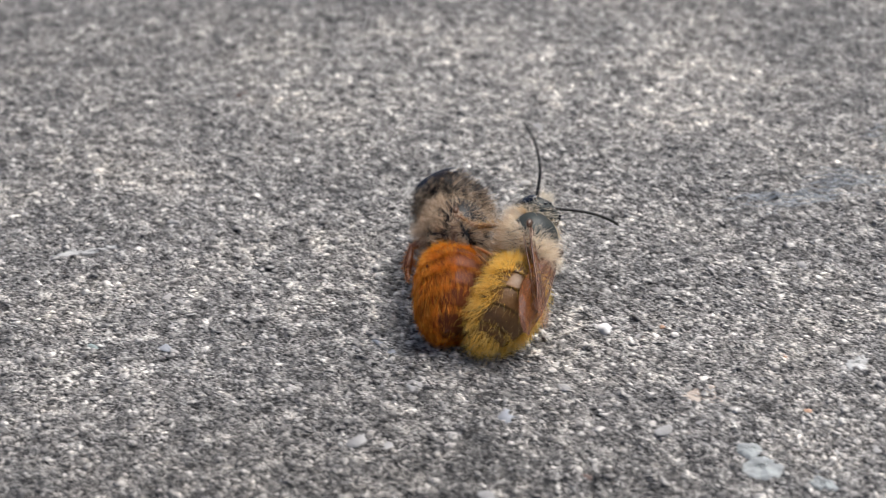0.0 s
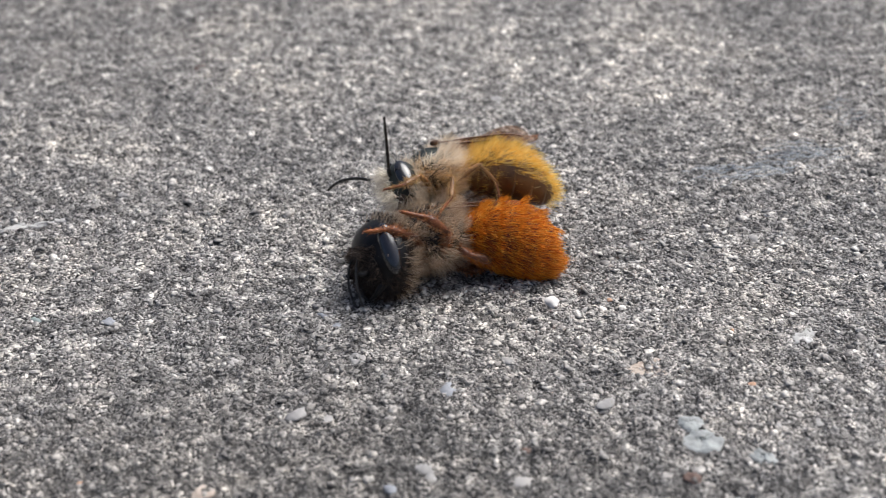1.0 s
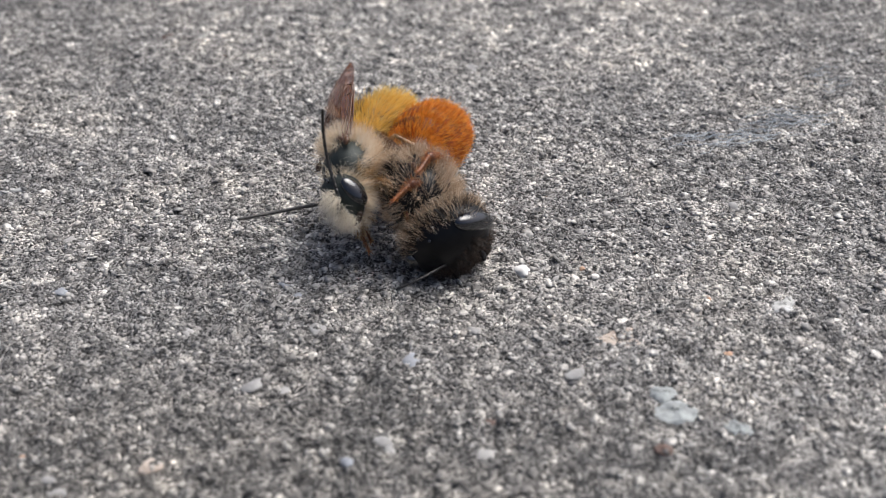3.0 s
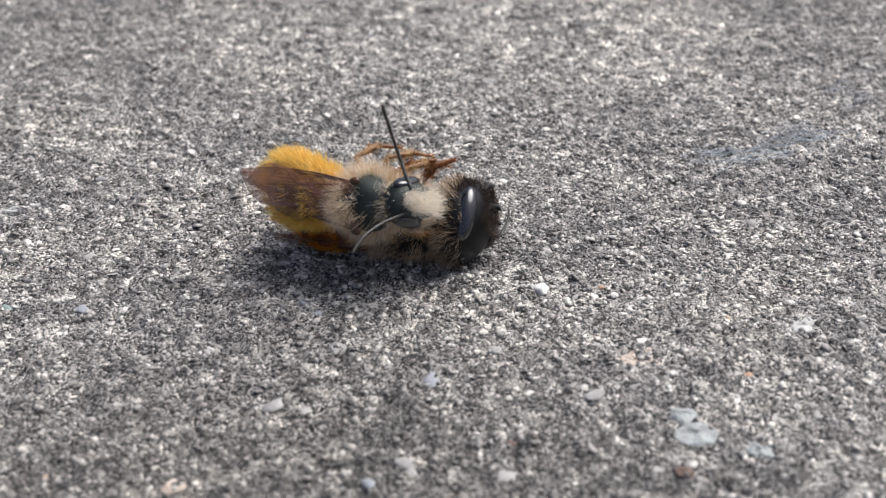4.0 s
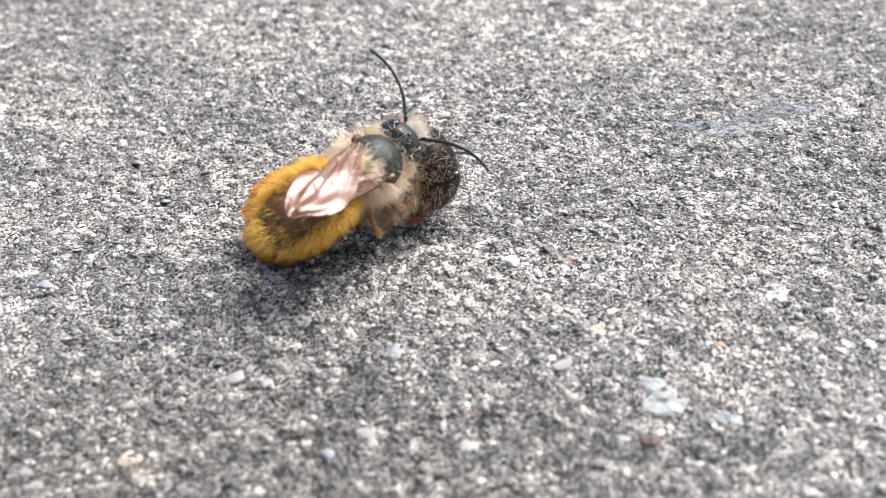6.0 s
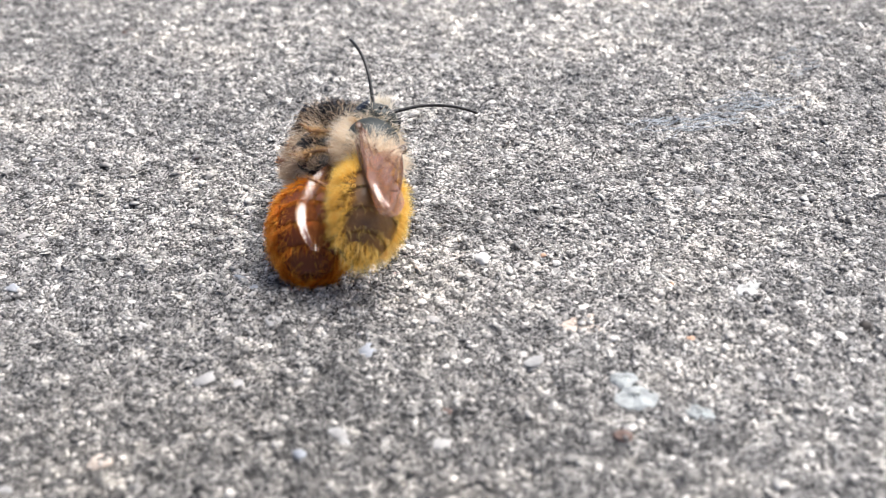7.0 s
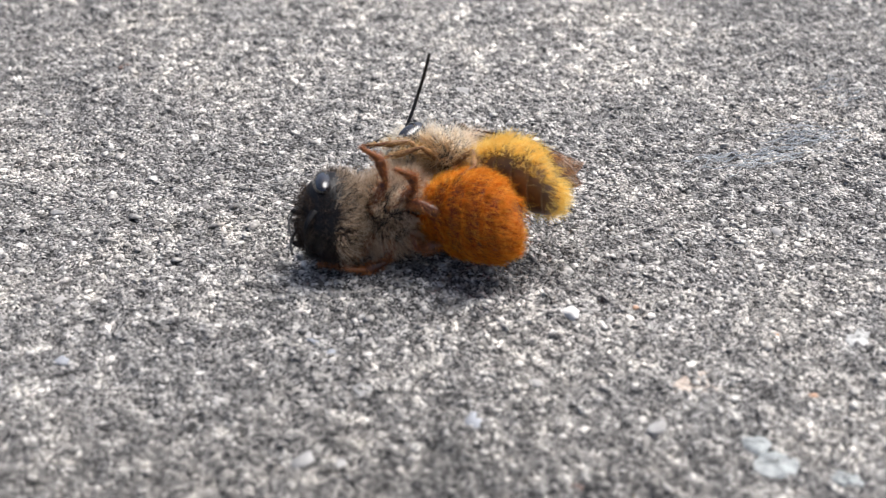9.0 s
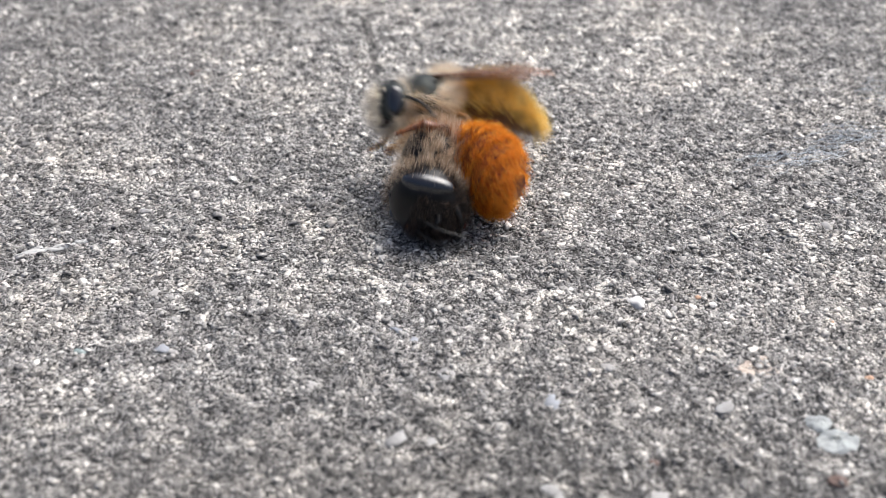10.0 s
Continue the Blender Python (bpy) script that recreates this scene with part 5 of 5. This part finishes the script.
    walk(female_antenna[-1], [
        (0.00, pose(0.00260, -0.00035, 0.00010, -0.0, 84.0, -25.0)),
        (1.00, pose(0.00260, -0.00035, 0.00010, -0.0, 84.0, -25.0)),
        (1.50, pose(0.00260, -0.00035, 0.00010, -0.0, 84.0, -25.0)),
        (2.00, pose(0.00260, -0.00035, 0.00010, -41.9, 7.2, -72.8)),
        (2.50, pose(0.00260, -0.00035, 0.00010, -26.5, -70.4, -92.5)),
        (3.50, pose(0.00260, -0.00035, 0.00010, -41.9, 7.2, -72.8)),
        (4.50, pose(0.00260, -0.00035, 0.00010, -0.0, 84.0, -25.0)),
        (4.85, pose(0.00260, -0.00035, 0.00010, -13.3, 2.5, -51.6)),
        (5.20, pose(0.00260, -0.00035, 0.00010, 37.1, -72.9, -104.1)),
        (5.75, pose(0.00260, -0.00035, 0.00010, -91.8, -17.8, 9.5)),
        (6.30, pose(0.00260, -0.00035, 0.00010, -129.7, 59.7, -13.3)),
        (7.15, pose(0.00260, -0.00035, 0.00010, -84.8, 69.4, -40.5)),
        (8.00, pose(0.00260, -0.00035, 0.00010, -0.0, 84.0, -25.0)),
        (9.00, pose(0.00260, -0.00035, 0.00010, -0.0, 84.0, -25.0)),
        (10.00, pose(0.00260, -0.00035, 0.00010, -0.0, 84.0, -25.0)),
    ])
    x, y, z = female_leg[0].location
    walk(female_leg[0], [
        (0.0, pose(x, y, z, -1.1, -21.3, -43.9)),
        (0.5, pose(x, y, z, 9.9, -34.8, 19.3)),
        (1.0, pose(x, y, z, 12.4, -36.9, 9.0)),
        (1.5, pose(x, y, z, 60.4, -59.2, -56.7)),
        (2.0, pose(x, y, z, 106.1, -66.3, -90.0)),
        (2.5, pose(x, y, z, 103.6, -61.4, -94.0)),
        (2.7, pose(x, y, z, 119.3, -56.8, -109.0)),
        (3.8, pose(x, y, z, 13.0, -25.7, 36.3)),
        (4.0, pose(x, y, z, 9.5, -13.2, 40.3)),
        (4.5, pose(x, y, z, 14.8, -30.2, 41.4)),
        (5.0, pose(x, y, z, 4.7, -16.2, 1.7)),
        (5.2, pose(x, y, z, 9.4, -19.2, 2.9)),
        (7.0, pose(x, y, z, 0.1, 5.5, 11.5)),
        (7.5, pose(x, y, z, -1.8, -26.1, -52.7)),
        (8.0, pose(x, y, z, 14.4, -48.9, 15.8)),
        (8.5, pose(x, y, z, 8.2, -43.5, 33.2)),
        (9.0, pose(x, y, z, 7.8, 2.0, 67.3)),
        (9.2, pose(x, y, z, 19.1, -33.9, 61.8)),
        (9.5, pose(x, y, z, 7.4, -31.4, 33.4)),
        (10.0, pose(x, y, z, 12.6, -24.1, -44.2)),
    ])
    x, y, z = female_leg[1].location
    walk(female_leg[1], [
        (0.0, pose(x, y, z, 0.0, 0.0, 0.0)),
        (2.7, pose(x, y, z, 0.0, 0.0, 0.0)),
        (3.8, pose(x, y, z, 0.3, 2.1, -2.3)),
        (4.0, pose(x, y, z, -12.3, -11.6, -0.9)),
        (4.5, pose(x, y, z, -4.8, -21.2, 7.5)),
        (5.0, pose(x, y, z, -0.5, 0.1, -2.2)),
        (5.2, pose(x, y, z, 14.3, 26.2, 10.1)),
        (6.5, pose(x, y, z, -2.8, -19.8, 22.7)),
        (7.5, pose(x, y, z, 0.0, 0.0, 0.0)),
        (10.0, pose(x, y, z, 0.0, 0.0, 0.0)),
    ])
    x, y, z = female_leg[2].location
    walk(female_leg[2], [
        (0.0, pose(x, y, z, -7.1, -20.3, -52.6)),
        (0.5, pose(x, y, z, 16.3, -42.7, 20.1)),
        (1.0, pose(x, y, z, 20.4, -50.5, 15.8)),
        (1.5, pose(x, y, z, 94.6, -67.3, -69.6)),
        (2.0, pose(x, y, z, 20.6, -64.9, 28.2)),
        (2.5, pose(x, y, z, 71.6, -68.4, -44.8)),
        (2.7, pose(x, y, z, 74.5, -71.2, -43.5)),
        (3.8, pose(x, y, z, 16.7, -29.9, 28.0)),
        (4.0, pose(x, y, z, 13.0, -18.8, 33.7)),
        (4.5, pose(x, y, z, 18.3, -32.1, 37.2)),
        (5.0, pose(x, y, z, 7.9, -17.8, 5.3)),
        (5.2, pose(x, y, z, 11.9, -21.6, 5.7)),
        (7.0, pose(x, y, z, 2.2, -0.4, 9.2)),
        (7.5, pose(x, y, z, -5.8, -11.8, -38.7)),
        (8.0, pose(x, y, z, 27.7, -56.2, 4.5)),
        (8.5, pose(x, y, z, 10.2, -16.9, 50.3)),
        (9.0, pose(x, y, z, 4.8, 23.2, 69.5)),
        (9.5, pose(x, y, z, 10.9, -14.0, 59.6)),
        (10.0, pose(x, y, z, 70.1, -72.6, -36.2)),
    ])
    x, y, z = male_leg[0].location
    walk(male_leg[0], [
        (0.0, pose(x, y, z, 23.0, 14.1, 64.8)),
        (0.5, pose(x, y, z, 0.0, 0.0, 0.0)),
        (1.0, pose(x, y, z, 9.5, -28.8, -5.1)),
        (1.5, pose(x, y, z, 0.0, 0.0, 0.0)),
        (6.5, pose(x, y, z, 0.0, 0.0, 0.0)),
        (7.0, pose(x, y, z, 20.5, 8.0, 29.1)),
        (7.5, pose(x, y, z, 30.5, -19.2, 53.3)),
        (8.5, pose(x, y, z, -0.5, -5.1, -7.8)),
        (9.0, pose(x, y, z, 2.5, -10.4, -3.8)),
        (9.5, pose(x, y, z, 0.0, 0.0, 0.0)),
        (10.0, pose(x, y, z, 0.0, 0.0, 0.0)),
    ])
    x, y, z = male_leg[2].location
    walk(male_leg[2], [
        (0.0, pose(x, y, z, 45.0, -25.8, 96.2)),
        (0.5, pose(x, y, z, 0.0, 0.0, 0.0)),
        (1.0, pose(x, y, z, -2.7, 12.3, 5.3)),
        (1.5, pose(x, y, z, 0.0, 0.0, 0.0)),
        (6.5, pose(x, y, z, 0.0, 0.0, 0.0)),
        (7.0, pose(x, y, z, 14.3, 22.2, 25.9)),
        (7.5, pose(x, y, z, 45.9, -33.6, 71.6)),
        (8.5, pose(x, y, z, 7.2, -28.9, -32.2)),
        (9.0, pose(x, y, z, -5.0, -12.3, -12.8)),
        (9.5, pose(x, y, z, 0.0, 0.0, 0.0)),
        (10.0, pose(x, y, z, 0.0, 0.0, 0.0)),
    ])
    x, y, z = male_leg[4].location
    walk(male_leg[4], [
        (0.0, pose(x, y, z, 60.1, -29.0, 67.7)),
        (0.5, pose(x, y, z, 0.0, 0.0, 0.0)),
        (1.0, pose(x, y, z, -28.7, 68.2, 27.1)),
        (1.5, pose(x, y, z, 0.0, 0.0, 0.0)),
        (6.5, pose(x, y, z, 0.0, 0.0, 0.0)),
        (7.0, pose(x, y, z, 51.8, -19.5, 71.3)),
        (7.5, pose(x, y, z, 53.8, -21.4, 55.6)),
        (8.5, pose(x, y, z, -102.0, -35.1, -14.8)),
        (9.0, pose(x, y, z, 14.8, 41.3, 35.7)),
        (9.5, pose(x, y, z, 0.0, 0.0, 0.0)),
        (10.0, pose(x, y, z, 0.0, 0.0, 0.0)),
    ])
    for w, back, low in ((male_wing["left_fore"], 0, 0), (male_wing["left_hind"], 0.45, 0.22)):
        walk(w, [(t, wing_at(MALE, 1, back, low, out, up, roll)) for t, out, up, roll in (
            (0.0, 22, 13, 28), (0.2, 21, 9, 20), (0.5, 14, 1, 10), (0.7, 8, 2, -8), (1.0, 8, -3, -8), (1.2, 22, 2, -8), (1.5, 5, 2, -8), (2.7, 5, 2, -8), (3.8, 16, 7, -8), (4.0, -0, 7, -8), (4.5, 9, 8, -8), (5.0, 6, 9, -8), (5.2, 8, 20, -8), (6.3, 18, 24, -8), (6.5, 15, 10, -8), (7.0, 18, 14, 6), (7.5, 14, 14, 13), (7.8, 9, 14, 17), (8.0, 18, 14, 20), (8.5, 37, 20, 10), (9.0, 11, 9, 4), (9.2, 7, 6, 1), (9.5, -3, -2, -2), (9.8, 40, 5, -5), (10.0, -13, 0, -8))])
    for w, back, low in ((male_wing["right_fore"], 0, 0), (male_wing["right_hind"], 0.45, 0.22)):
        walk(w, [(t, wing_at(MALE, -1, back, low, out, up, roll)) for t, out, up, roll in (
            (0.0, -8, 8, -8), (2.7, -6, 0, -8), (3.8, -8, 7, -8), (4.0, -24, 8, -8), (4.5, -15, 8, -8), (5.0, -13, 9, -8), (5.2, -14, 9, -8), (6.3, -12, 20, -8), (6.5, -8, 11, -8), (7.0, -10, 20, -8), (8.0, -8, 10, -8), (10.0, -8, 4, -8))])


motions()
